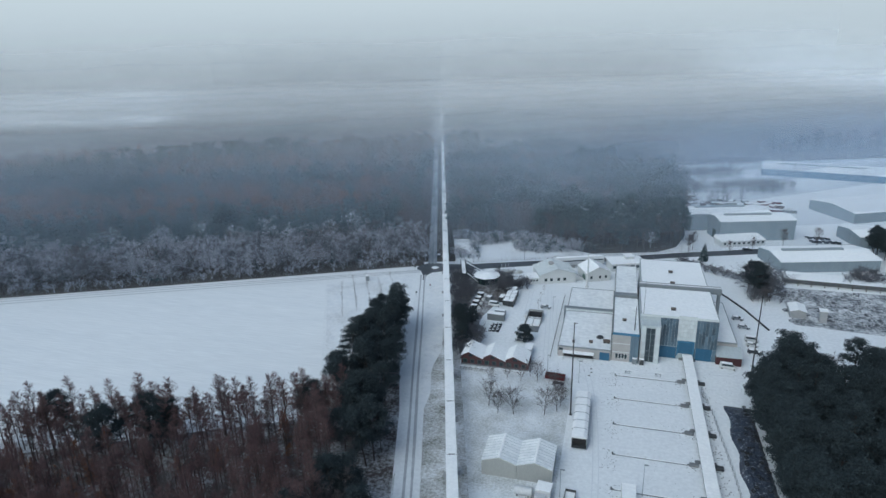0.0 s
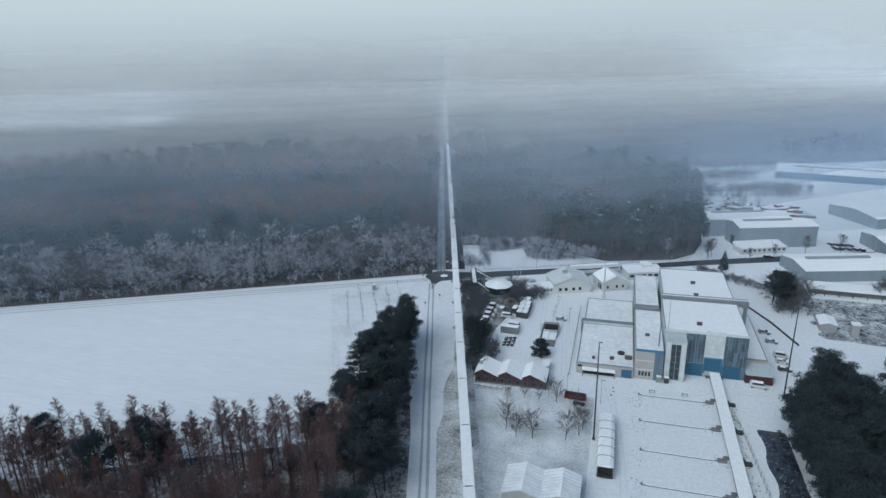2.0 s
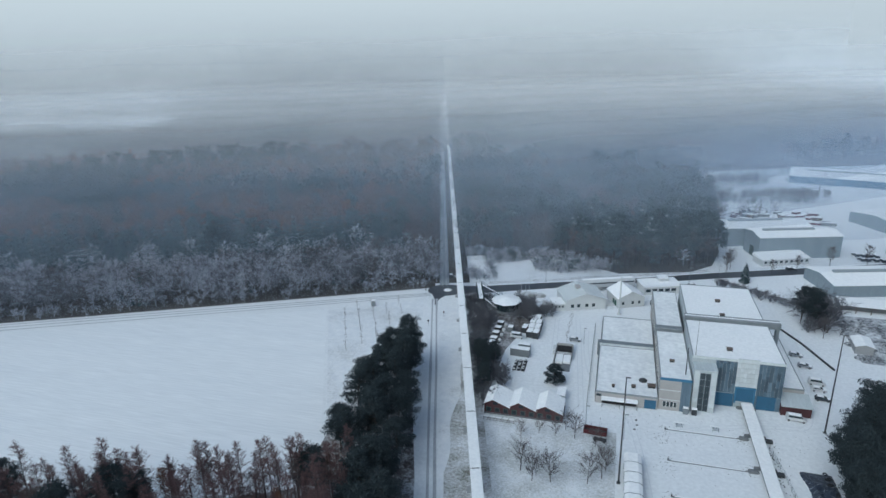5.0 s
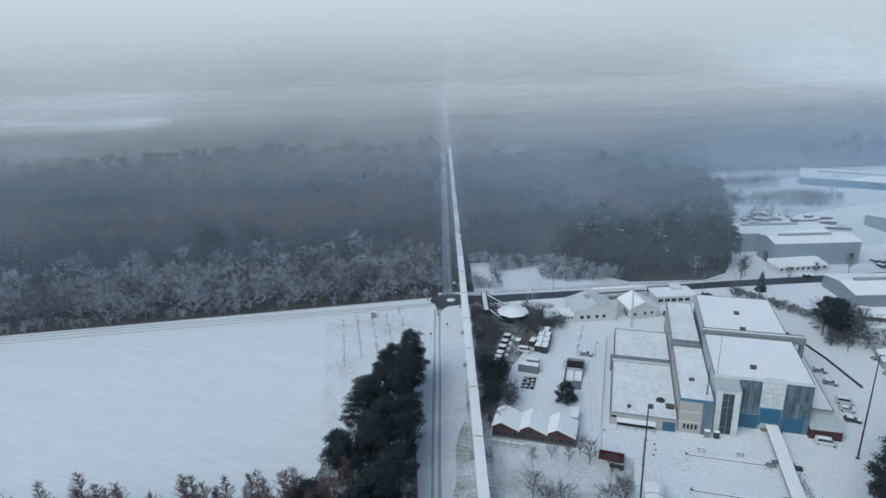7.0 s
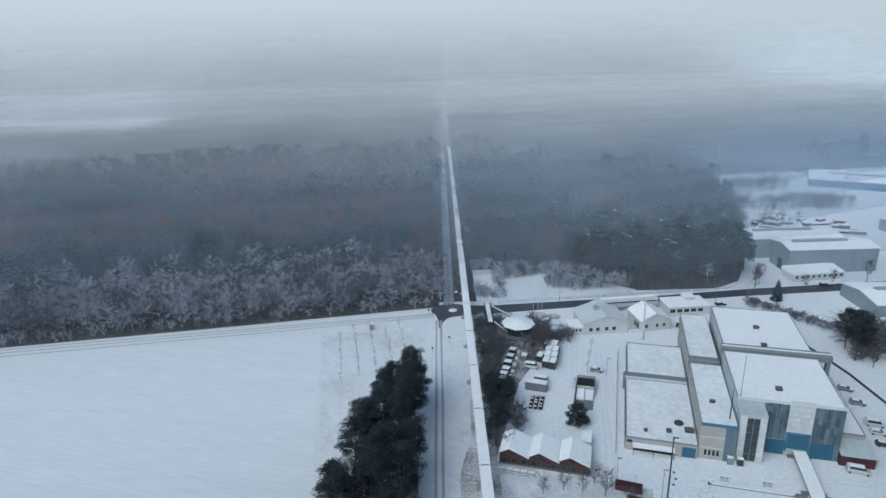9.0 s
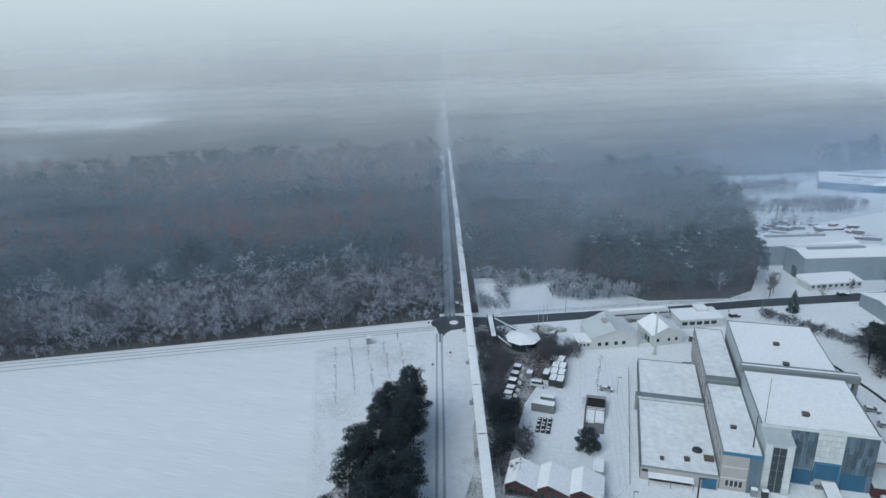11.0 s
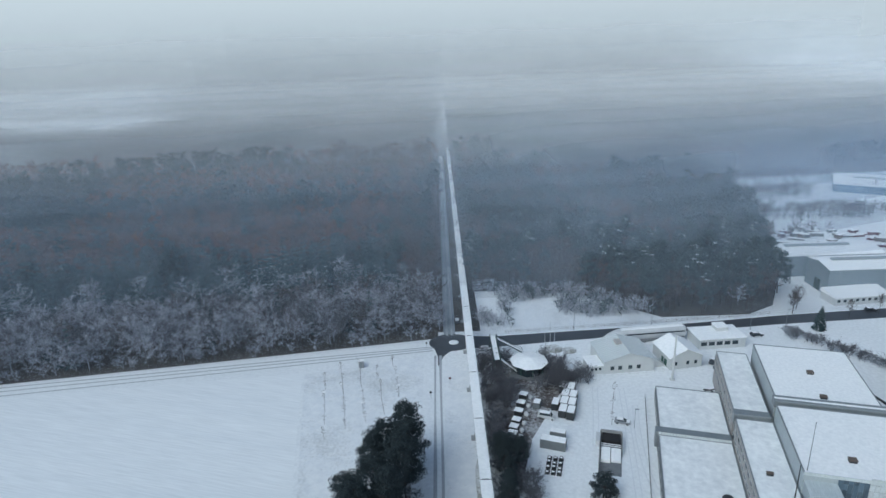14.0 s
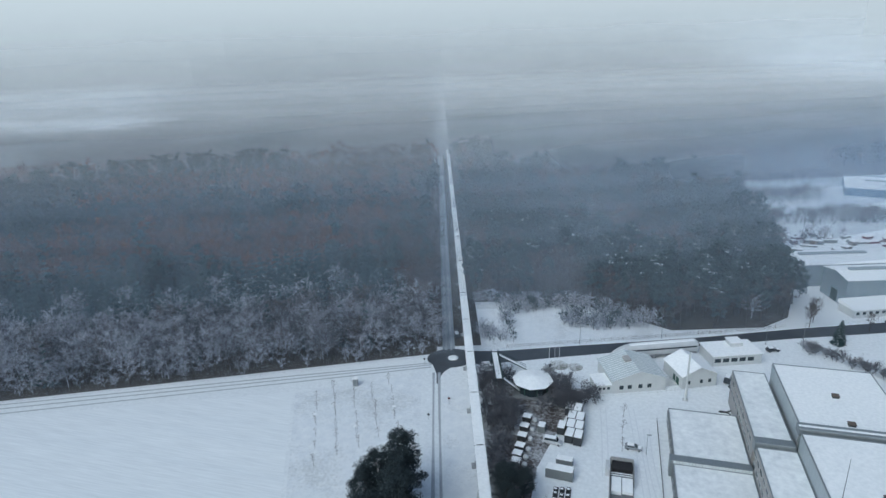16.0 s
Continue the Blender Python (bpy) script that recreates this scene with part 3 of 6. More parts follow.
hexa(bm, [(28.95, 200.1, 3.0), (37.3, 200.1, 3.0), (37.3, 206.8, 3.9), (28.95, 206.8, 3.9)], [(28.95, 200.1, 3.25), (37.3, 200.1, 3.25), (37.3, 206.8, 4.15), (28.95, 206.8, 4.15)])
part("roof", bm, THIN_SNOW, annex)
annex2 = thing("side_annex", pose(0, 0, 0), "flat-roofed side annex along the hall under snow", "building")
part("wall", blocks((28.95, 36.2, 206.9, 243, 0, 5.0)), BEIGE, annex2)
flat_roof(annex2, 28.95, 36.2, 206.9, 243, 5.3)


def roof_hatch(x, y, z, w=1.5, d=1.2):
    t = thing("roof_hatch", pose(x, y, z), "dark smoke hatch on a snowy roof", "roof hatch", "hatches on the roofs")
    part("curb", blocks((-w / 2, w / 2, -d / 2, d / 2, 0, 0.5)), DARK_STEEL, t)
    part("lid", soft(blocks((-w / 2 - 0.1, w / 2 + 0.1, -d / 2 - 0.1, d / 2 + 0.1, 0.5, 0.8)), 0.06), WOOD, t)


roof_hatch(14.6, 208, HZ)
roof_hatch(16.0, 234.5, HZ - 0.4)
roof_hatch(16.0, 247.0, HZ - 0.4)
roof_hatch(-12.5, 199.5, 3.9, 1.2, 1.0)
roof_hatch(-18.5, 198.5, 3.9, 0.8, 0.7)
roof_hatch(-7.2, 201.0, 3.9, 2.2, 1.6)
roof_hatch(-1.5, 206.0, 10.6, 1.3, 0.7)
bm = bmesh.new()
bmesh.ops.create_uvsphere(bm, u_segments=16, v_segments=8, radius=1.3, matrix=Matrix.Diagonal((1, 1, 0.55, 1)))
dome = tagged(part("roof_dome", bm, DARK_STEEL), "dark rounded roof light on the workshop roof", "roof light")
dome.location = (-9.6, 204.2, 4.0)


def pole(name, x, y, h, r, label, z=0, heads=False, mat=DARK_STEEL):
    t = thing(name, pose(x, y, z), label, "mast" if h > 12 else "lamp post")
    bm = bmesh.new()
    tube(bm, (0, 0, 0), (0, 0, h), r, r * 0.55, 8)
    part("pole", bm, mat, t)
    part("base_plate", blocks((-r * 2, r * 2, -r * 2, r * 2, 0, 0.06)), mat, t)
    if heads:
        part("lamp_head", soft(blocks((-0.15, 0.95, -0.16, 0.16, h - 0.1, h + 0.08)), 0.04), mat, t)
    return t


pole("floodlight_mast", -16.2, 158.7, 30, 0.24, "tall dark steel floodlight mast in the yard", heads=True)
pole("floodlight_mast", 38.9, 193.8, 30, 0.24, "tall dark steel floodlight mast beside the pines", heads=True)
pole("white_mast", -17.3, 262.5, 16, 0.42, "thick white steel mast beside the workshop", mat=WHITE_WALL)
pole("antenna", 1.9, 199, 9, 0.16, "dark antenna pole on the side building", 10.5)
pole("antenna", 4.6, 203, 12, 0.07, "thin antenna rod on the hall roof", HZ)
pole("lamp_post", -15.1, 177.5, 8, 0.08, "thin lamp post in the yard", heads=True, mat=STEEL)
pole("lamp_post", -25.6, 181, 7, 0.08, "thin lamp post by the hut", heads=True, mat=STEEL)
pole("lamp_post", -15.8, 122.4, 8, 0.08, "thin lamp post in the yard", heads=True, mat=STEEL)
pole("lamp_post", 3.6, 127.6, 9, 0.08, "thin lamp post in the yard", heads=True, mat=STEEL)
pole("lamp_post", -29.4, 233.5, 6, 0.07, "thin lamp post in the car park", heads=True, mat=STEEL)


# ---- low test track into the hall, with its cross beams ----
low_track = thing("test_track", pose(0, 0, 0), "low snow-covered test track running into the hall door", "track", kind="structure")
for k in range(8):
    y1 = 201.4 - 14.3 * k
    y0 = y1 - 14.2
    # the beam's dark concrete puts the shade beneath it into the colour
    part("beam", extrude_profile([(18.9, 0.5), (20.8, 0.5), (21.0, 1.3), (21.5, 1.5), (21.5, 1.95), (18.2, 1.95), (18.2, 1.5), (18.7, 1.3)], y0, y1), DARK_CONC, low_track)
    bm = bmesh.new()
    hexa(bm, [(18.2, y0, 1.95), (21.5, y0, 1.95), (21.5, y1, 1.95), (18.2, y1, 1.95)], [(18.3, y0 + 0.05, 2.08), (21.4, y0 + 0.05, 2.08), (21.4, y1 - 0.05, 2.08), (18.3, y1 - 0.05, 2.08)])
    part("snow_cover", bm, ROOF_SNOW, low_track)
    part("pier", soft(blocks((17.2, 22.6, y1 - 0.7, y1 + 0.3, -0.1, 0.5)), 0.08), DARK_CONC, low_track)
for k in range(6):
    y = 185.2 - 14.25 * k
    r = thing("cross_beam", pose(0, 0, 0), "long thin concrete sill across the snowy yard", "sill", "sills across the yard")
    part("sill", blocks((-3.6, 17.0, y - 0.22, y + 0.22, -0.1, 0.16)), DARK_CONC, r)
    part("snow_cover", blocks((-3.0, 15.0, y - 0.12, y + 0.24, 0.16, 0.22)), ROOF_SNOW, r)
    part("bracket", soft(blocks((15.6, 18.0, y - 0.7, y + 0.6, -0.05, 0.7)), 0.15), DARK_CONC, r)
    part("bracket", soft(blocks((21.7, 24.0, y - 0.7, y + 0.7, -0.05, 0.8)), 0.15), DARK_STEEL, r)
    part("end_post", blocks((-3.9, -3.6, y - 0.15, y + 0.15, -0.1, 0.7)), DARK_STEEL, r)


# ---- trees ----
class Leafage:
    """Collects triangles with a material number, for one mesh."""

    def __init__(self):
        self.v, self.f, self.m, self.n = [], [], [], 0

    def add(self, v, f, m):
        v = np.asarray(v, float).reshape(-1, 3)
        f = np.asarray(f, int).reshape(-1, 3)
        self.v.append(v)
        self.f.append(f + self.n)
        self.m.append(np.full(len(f), m, int) if np.isscalar(m) else np.asarray(m, int))
        self.n += len(v)

    def arrays(self):
        return np.concatenate(self.v), np.concatenate(self.f), np.concatenate(self.m)

    def mesh(self, name, mats):
        v, f, m = self.arrays()
        me = bpy.data.meshes.new(name)
        me.vertices.add(len(v))
        me.vertices.foreach_set("co", v.astype(np.float32).ravel())
        me.loops.add(len(f) * 3)
        me.loops.foreach_set("vertex_index", f.astype(np.int32).ravel())
        me.polygons.add(len(f))
        me.polygons.foreach_set("loop_start", np.arange(0, 3 * len(f), 3, dtype=np.int32))
        for mat in mats:
            me.materials.append(mat)
        me.polygons.foreach_set("material_index", m.astype(np.int32))
        me.update(calc_edges=True)
        me.validate()
        return me


def spikes(L, base, way, width, m, rng):
    """Thin triangles from base points along way: twigs."""
    n = len(base)
    side = np.cross(way, rng.normal(size=(n, 3)))
    side /= np.linalg.norm(side, axis=1, keepdims=True) + 1e-9
    w = np.broadcast_to(np.asarray(width, float).reshape(-1, 1), (n, 1))
    v = np.stack([base - side * w / 2, base + side * w / 2, base + way], 1)
    L.add(v.reshape(-1, 3), np.arange(3 * n).reshape(-1, 3), m)


def stick(L, a, b, r0, r1, m, n=4):
    a, b = np.asarray(a, float), np.asarray(b, float)
    d = b - a
    d /= np.linalg.norm(d) + 1e-9
    u = np.cross(d, (0.3, 0.9, 0.2))
    u /= np.linalg.norm(u)
    w = np.cross(d, u)
    t = np.arange(n) * 2 * np.pi / n
    ring = np.outer(np.cos(t), u) + np.outer(np.sin(t), w)
    v = np.concatenate([a + ring * r0, b + ring * r1])
    f = []
    for i in range(n):
        j = (i + 1) % n
        f += [(i, j, n + j), (i, n + j, n + i)]
    L.add(v, f, m)


def tufts(L, centre, radius, count, size, m, rng, flat=1.0, up=0.0):
    """Small random triangles in a ball: needles or leaves."""
    p = rng.normal(size=(count, 3))
    p /= np.linalg.norm(p, axis=1, keepdims=True)
    p *= (rng.random((count, 1)) ** 0.5)
    p = np.asarray(centre) + p * np.array([radius, radius, radius * flat])
    a = rng.normal(size=(count, 3))
    b = rng.normal(size=(count, 3))
    a[:, 2] *= 1 - up
    b[:, 2] *= 1 - up
    a *= size * (0.6 + 0.8 * rng.random((count, 1))) / (np.linalg.norm(a, axis=1, keepdims=True) + 1e-9)
    b *= size * (0.4 + 0.6 * rng.random((count, 1))) / (np.linalg.norm(b, axis=1, keepdims=True) + 1e-9)
    v = np.stack([p - a / 2, p + a / 2, p + b], 1)
    L.add(v.reshape(-1, 3), np.arange(3 * count).reshape(-1, 3), m)


def bare_tree(seed, h, spread, twigs, limbs=14, m_trunk=0, m_twig=1, base=0.3, thick=0.16, twig_w=0.05, twig_l=1.3, upward=0.9):
    """Trunk, limbs, side branches and many fine twigs; returns trunk and crown."""
    rng = np.random.default_rng(seed)
    T, C = Leafage(), Leafage()
    lean = rng.normal(size=2) * 0.03 * h
    top = np.array([lean[0], lean[1], h * 0.92])
    stick(T, (0, 0, 0), top * 0.5, thick, thick * 0.6, m_trunk, 6)
    stick(T, top * 0.5, top, thick * 0.6, thick * 0.12, m_trunk, 5)
    ends = [(top * 0.75, top)]
    for i in range(limbs):
        t = base + (0.95 - base) * (i + rng.random()) / limbs
        a = top * t
        ang = i * 2.4 + rng.normal() * 0.4
        prof = math.sin(math.pi * min(1, (t - base) / (1 - base) * 0.75 + 0.22))
        ln = spread * prof * (0.75 + 0.5 * rng.random())
        d = np.array([math.cos(ang), math.sin(ang), upward * (0.45 + 0.6 * rng.random())])
        b = a + d * ln
        stick(C, a, b, thick * 0.4 * (1.1 - t), thick * 0.08, m_trunk, 3)
        ends.append((a + (b - a) * 0.25, b))
        for k in range(3):
            c = a + (b - a) * (0.35 + 0.22 * k)
            e = c + (d + rng.normal(size=3) * 0.7) * ln * 0.45
            stick(C, c, e, thick * 0.14, thick * 0.04, m_trunk, 3)
            ends.append((c, e))
    per = max(1, twigs // len(ends))
    for a, b in ends:
        t = rng.random((per, 1))
        p = a + (b - a) * t
        w = rng.normal(size=(per, 3)) * 0.75 + (b - a) / (np.linalg.norm(b - a) + 1e-9) * 0.7
        w[:, 2] += 0.45 * upward
        w *= twig_l * (0.5 + 0.8 * rng.random((per, 1))) / (np.linalg.norm(w, axis=1, keepdims=True) + 1e-9)
        spikes(C, p, w, twig_w, m_twig, rng)
    return T, C


def larch(seed, h, m_twig, twigs=900, width=2.2):
    """A slender tree with a straight stem and short level branches high up."""
    rng = np.random.default_rng(seed)
    T, C = Leafage(), Leafage()
    stick(T, (0, 0, 0), (0, 0, h * 0.5), 0.17, 0.11, 0, 6)
    stick(T, (0, 0, h * 0.5), (rng.normal() * 0.2, rng.normal() * 0.2, h), 0.11, 0.02, 0, 5)
    nb = 64
    per = twigs // nb
    for i in range(nb):
        t = 0.42 + 0.56 * (i + rng.random()) / nb
        ang = rng.random() * 6.28
        ln = width * (1.08 - t) / 0.62 * (0.5 + 0.7 * rng.random())
        a = np.array([0, 0, h * t])
        b = a + np.array([math.cos(ang) * ln, math.sin(ang) * ln, ln * (0.5 + 0.4 * rng.random())])
        stick(C, a, b, 0.035, 0.01, 0, 3)
        p = a + (b - a) * (0.2 + 0.8 * rng.random((per, 1)))
        w = rng.normal(size=(per, 3))
        w += (b - a) / ln * 0.8
        w[:, 2] += 0.35
        w *= (0.4 + 0.6 * rng.random((per, 1))) / np.linalg.norm(w, axis=1, keepdims=True)
        spikes(C, p, w, 0.03, m_twig, rng)
    return T, C


def pine(seed, h, spread, clumps=34, per=120, snow=0.05, size=0.34, base=0.4):
    """A pine: bare lower stem, crooked limbs and dense, cushion-like needle clumps."""
    rng = np.random.default_rng(seed)
    T, C = Leafage(), Leafage()
    bend = rng.normal(size=2) * 0.04 * h
    top = np.array([bend[0], bend[1], h * 0.93])
    stick(T, (0, 0, 0), top * 0.55, 0.24, 0.16, 0, 7)
    stick(T, top * 0.55, top, 0.16, 0.04, 0, 5)
    for i in range(clumps):
        t = base + (1 - base) * (i + rng.random()) / clumps
        ang = i * 2.4 + rng.normal() * 0.5
        r = spread * (0.35 + 0.65 * rng.random()) * math.sin(math.pi * (0.28 + 0.62 * (t - base) / (1 - base)))
        a = top * min(t, 0.98) * np.array([1, 1, 0.94])
        c = np.array([a[0] + math.cos(ang) * r, a[1] + math.sin(ang) * r, h * t + 0.3 * rng.normal()])
        stick(C, a, c, 0.05, 0.02, 0, 3)
        rad = spread * (0.26 + 0.16 * rng.random())
        tufts(C, c, rad, per, size, 1, rng, 0.5)
        ns = int(per * snow)
        if ns:
            tufts(C, c + np.array([0, 0, rad * 0.42]), rad * 0.75, ns, size * 0.9, 2, rng, 0.16, 0.8)
    return T, C


def spruce(seed, h, spread, tiers=9, per=14, snow=0.3, size=0.9, low=0.08):
    """A spruce: drooping tiers of branches on a straight stem."""
    rng = np.random.default_rng(seed)
    T, C = Leafage(), Leafage()
    stick(T, (0, 0, 0), (0, 0, h * 0.9), 0.16, 0.03, 0, 4)
    for i in range(tiers):
        t = low + (1 - low) * i / tiers
        r = spread * (1 - t) ** 0.8 + 0.15
        ang = rng.random(per) * 6.28
        a = np.zeros((per, 3))
        a[:, 2] = h * (t + 0.6 / tiers)
        w = np.stack([np.cos(ang) * r, np.sin(ang) * r, -0.35 * r - 0.1 * h / tiers * rng.random(per)], 1) * (0.75 + 0.4 * rng.random((per, 1)))
        side = np.stack([-np.sin(ang), np.cos(ang), 0 * ang], 1) * (0.2 * r + 0.1)
        v = np.stack([a, a + w * 0.75 + side, a + w, a + w * 0.75 - side], 1).reshape(-1, 3)
        k = np.arange(per)[:, None] * 4
        f = np.concatenate([k + [0, 1, 2], k + [0, 2, 3]])
        C.add(v, f, 1)
        ns = int(per * snow)
        if ns:
            q = rng.permutation(per)[:ns]
            av = a[q] + w[q] * 0.35 + [0, 0, 0.07]
            bv = a[q] + w[q] * 0.95 + [0, 0, 0.07]
            v = np.stack([av, bv + side[q] * 0.5, bv - side[q] * 0.5], 1).reshape(-1, 3)
            C.add(v, np.arange(3 * ns).reshape(-1, 3), 2)
    return T, C


def merge(L, proto, xy, z, rz, sc):
    v, f, m = proto
    c, s = math.cos(rz), math.sin(rz)
    w = v * sc
    w = np.stack([w[:, 0] * c - w[:, 1] * s + xy[0], w[:, 0] * s + w[:, 1] * c + xy[1], w[:, 2] + z], 1)
    L.v.append(w)
    L.f.append(f + L.n)
    L.m.append(m)
    L.n += len(w)


def proto(pair, remap=None):
    T, C = pair
    v1, f1, m1 = T.arrays()
    v2, f2, m2 = C.arrays()
    m = np.concatenate([m1, m2])
    if remap:
        m = np.array(remap)[m]
    return np.concatenate([v1, v2]), np.concatenate([f1, f2 + len(v1)]), m


FAINT_SNOW = island("thin_snow_on_twigs", (0.24, 0.28, 0.31), (0.58, 0.62, 0.65))
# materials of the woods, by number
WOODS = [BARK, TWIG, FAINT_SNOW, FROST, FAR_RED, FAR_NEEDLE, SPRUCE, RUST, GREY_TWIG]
ID = list(range(9))


def rm(twig):
    r = ID[:]
    r[1] = twig
    return r


P_FROST = [proto(bare_tree(10 + i, 12 + i, 4.4, 480, 10, twig_w=0.13, twig_l=1.7, thick=0.14), rm(3)) for i in range(4)]
P_FDIM = [proto(bare_tree(15 + i, 11 + i, 4.0, 420, 10, twig_w=0.13, twig_l=1.7, thick=0.14), rm(8)) for i in range(4)]
P_FSHRUB = [proto(bare_tree(20 + i, 3.4 + 0.7 * i, 1.7, 210, 8, twig_w=0.10, twig_l=0.9, base=0.1, thick=0.08, upward=1.3), [3] + rm(3)[1:]) for i in range(3)]
P_GSHRUB = [proto(bare_tree(25 + i, 3.0 + 0.7 * i, 1.7, 210, 8, twig_w=0.10, twig_l=0.9, base=0.1, thick=0.08, upward=1.2), rm(5)) for i in range(3)]
P_BROWN = [proto(bare_tree(30 + i, 14 + i, 3.8, 260, 9, twig_w=0.16, twig_l=1.9), rm(1)) for i in range(4)]
P_RED = [proto(bare_tree(40 + i, 14 + i, 3.6, 200, 9, twig_w=0.17, twig_l=1.8), rm(4)) for i in range(3)]
def snowy_pine(seed, h, spread, lumps):
    """A pine with a few flat pads of snow on its crown."""
    T, C = pine(seed, h, spread, 17, 52, 0.0, 0.95)
    r = np.random.default_rng(seed)
    for k in range(lumps):
        a, q = r.random() * 6.28, spread * (0.25 + 0.6 * r.random())
        tufts(C, (q * math.cos(a), q * math.sin(a), h * (0.98 - 0.2 * q / spread)), 1.1, 9, 0.9, 2, r, 0.15, 0.85)
    return T, C


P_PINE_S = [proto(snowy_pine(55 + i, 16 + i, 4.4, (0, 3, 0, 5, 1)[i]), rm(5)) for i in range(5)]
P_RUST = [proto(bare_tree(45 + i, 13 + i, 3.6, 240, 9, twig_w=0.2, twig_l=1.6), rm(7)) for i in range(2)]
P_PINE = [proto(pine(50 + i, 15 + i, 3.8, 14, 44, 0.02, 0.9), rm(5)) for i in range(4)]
P_SPRUCE = [proto(spruce(60 + i, 16 + i, 3.0, 9, 13, 0.0), rm(6)) for i in range(4)]
P_SPRUCE_F = [proto(spruce(70 + i, 15 + i, 2.8, 9, 13, 0.3), rm(6)) for i in range(3)]
# simpler trees for the far woods
Q_BROWN = [proto(bare_tree(80 + i, 15 + i, 5.4, 80, 5, twig_w=0.45, twig_l=2.6), rm(1)) for i in range(3)]
Q_RED = [proto(bare_tree(85 + i, 15 + i, 5.4, 80, 5, twig_w=0.45, twig_l=2.6), rm(4)) for i in range(2)]
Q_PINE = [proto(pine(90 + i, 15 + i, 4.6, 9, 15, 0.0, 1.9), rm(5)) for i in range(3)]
Q_SPRUCE = [proto(spruce(95 + i, 14 + i, 3.6, 6, 9, 0.0), rm(6)) for i in range(3)]


def wood(name, label, inside, d0, d1, s0, s1, step, pick, seed):
    """Trees on a jittered grid along the track's axes, joined into one mesh."""
    rng = np.random.default_rng(seed)
    L = Leafage()
    for d in np.arange(d0, d1, step):
        for s in np.arange(s0, s1, step):
            dd, ss = d + rng.normal() * step * 0.33, s + rng.normal() * step * 0.33
            if not inside(dd, ss):
                continue
            pool = pick(dd, ss, rng)
            if pool is None:
                continue
            merge(L, pool[rng.integers(len(pool))], G(dd, ss), -0.1, rng.random() * 6.28, 0.75 + 0.5 * rng.random())
    ob = new(name, L.mesh(name, WOODS))
    return tagged(ob, label, "woodland", kind="stuff")


def left_front(d):
    return 160.0 + 0.155 * (d + 10)


def patchy(d, s, k=0.012, off=0.0):
    return noise.noise(Vector((d * k + off, s * k, off)))


def pick_left(d, s, rng):
    e = s - left_front(d)
    r = rng.random()
    if e < 5:
        return P_FSHRUB if r < 0.55 else P_FROST
    if e < 34 + 8 * patchy(d, s, 0.03):
        return P_FROST if r < 0.42 else P_FDIM if r < 0.78 else P_BROWN if r < 0.9 else P_SPRUCE_F
    if d > -36 - 30 * patchy(d, s, 0.02, 5):
        return P_BROWN if r < 0.6 else P_RED if r < 0.8 else P_PINE
    if e < 62 + 8 * patchy(d, s, 0.03, 3):
        return P_SPRUCE_F if r < 0.45 else P_SPRUCE if r < 0.85 else P_FROST
    if e < 92 + 14 * patchy(d, s, 0.02, 9):
        return P_SPRUCE if r < 0.8 else P_PINE
    if e < 165 + 30 * patchy(d, s, 0.015, 2):
        return P_RED if r < 0.6 else P_RUST if r < 0.66 else P_BROWN if r < 0.94 else P_PINE
    return P_PINE if patchy(d, s, 0.015, 7) + 0.3 * rng.normal() > 0 else P_BROWN


wood("woodland", "mixed winter woodland, frosted along its edge, with dark spruces behind", lambda d, s: s > left_front(d) + 0.5 and d < -10.8,
     -330, -11, 90, 330, 4.9, pick_left, 1)
wood("woodland_edge", "frosted bare trees and bushes along the wood's edge", lambda d, s: 0 < s - left_front(d) < 30 and d < -13,
     -260, -12, 105, 195, 4.2, lambda d, s, r: P_FSHRUB if s - left_front(d) < 5 and r.random() < 0.5 else P_FROST if r.random() < 0.35 else P_FDIM if r.random() < 0.85 else P_BROWN, 11)


def right_edge(s):
    return 122 + 0.6 * (s - 179) if s < 200 else 134.6 + 0.355 * (s - 200) if s < 290 else 166.5 + 0.2 * (s - 290)


def right_front(d):
    return 203 if d < 22 else 200 if d < 45 else 200 - 0.93 * (d - 45) if d < 75 else 172


def pick_right(d, s, rng):
    r = rng.random()
    e = s - right_front(d)
    if e < 7:
        return P_BROWN if r < 0.72 else P_PINE_S
    if patchy(d, s, 0.018, 4) + 0.25 * rng.normal() > -0.12:
        return P_PINE_S if e < 70 else P_PINE
    return P_BROWN if r < 0.85 else P_RED


wood("woodland", "dark pine and bare oak woodland with traces of snow", lambda d, s: d > 4.0 and s > right_front(d) and d < right_edge(s) + 2.5 * math.sin(s / 9),
     5, 194, 168, 400, 5.3, pick_right, 2)


def clear_of_trees(d, s):
    """The open fields far off between the woods."""
    return (-680 < d < -378 and 690 < s < 950 + 20 * math.sin(d / 30) and not (-560 < d < -535)) or (-272 < d < -238 and 700 < s < 860)


def pick_far(d, s, rng):
    v = patchy(d, s, 0.008, 1) + 0.18 * rng.normal()
    if d < -260 and patchy(d, s, 0.006, 8) > 0.25:
        return None
    return Q_PINE if v > 0.12 else Q_SPRUCE if v > -0.02 else Q_RED if v > -0.2 else Q_BROWN


wood("far_woodland", "wide winter forest fading into the mist", lambda d, s: (d < -10.8 or d > 4.0) and not (d > 170 and s < 430) and abs(d) < 0.75 * (s + 140) + 40 and not clear_of_trees(d, s),
     -760, 620, 330, 760, 8.6, pick_far, 3)
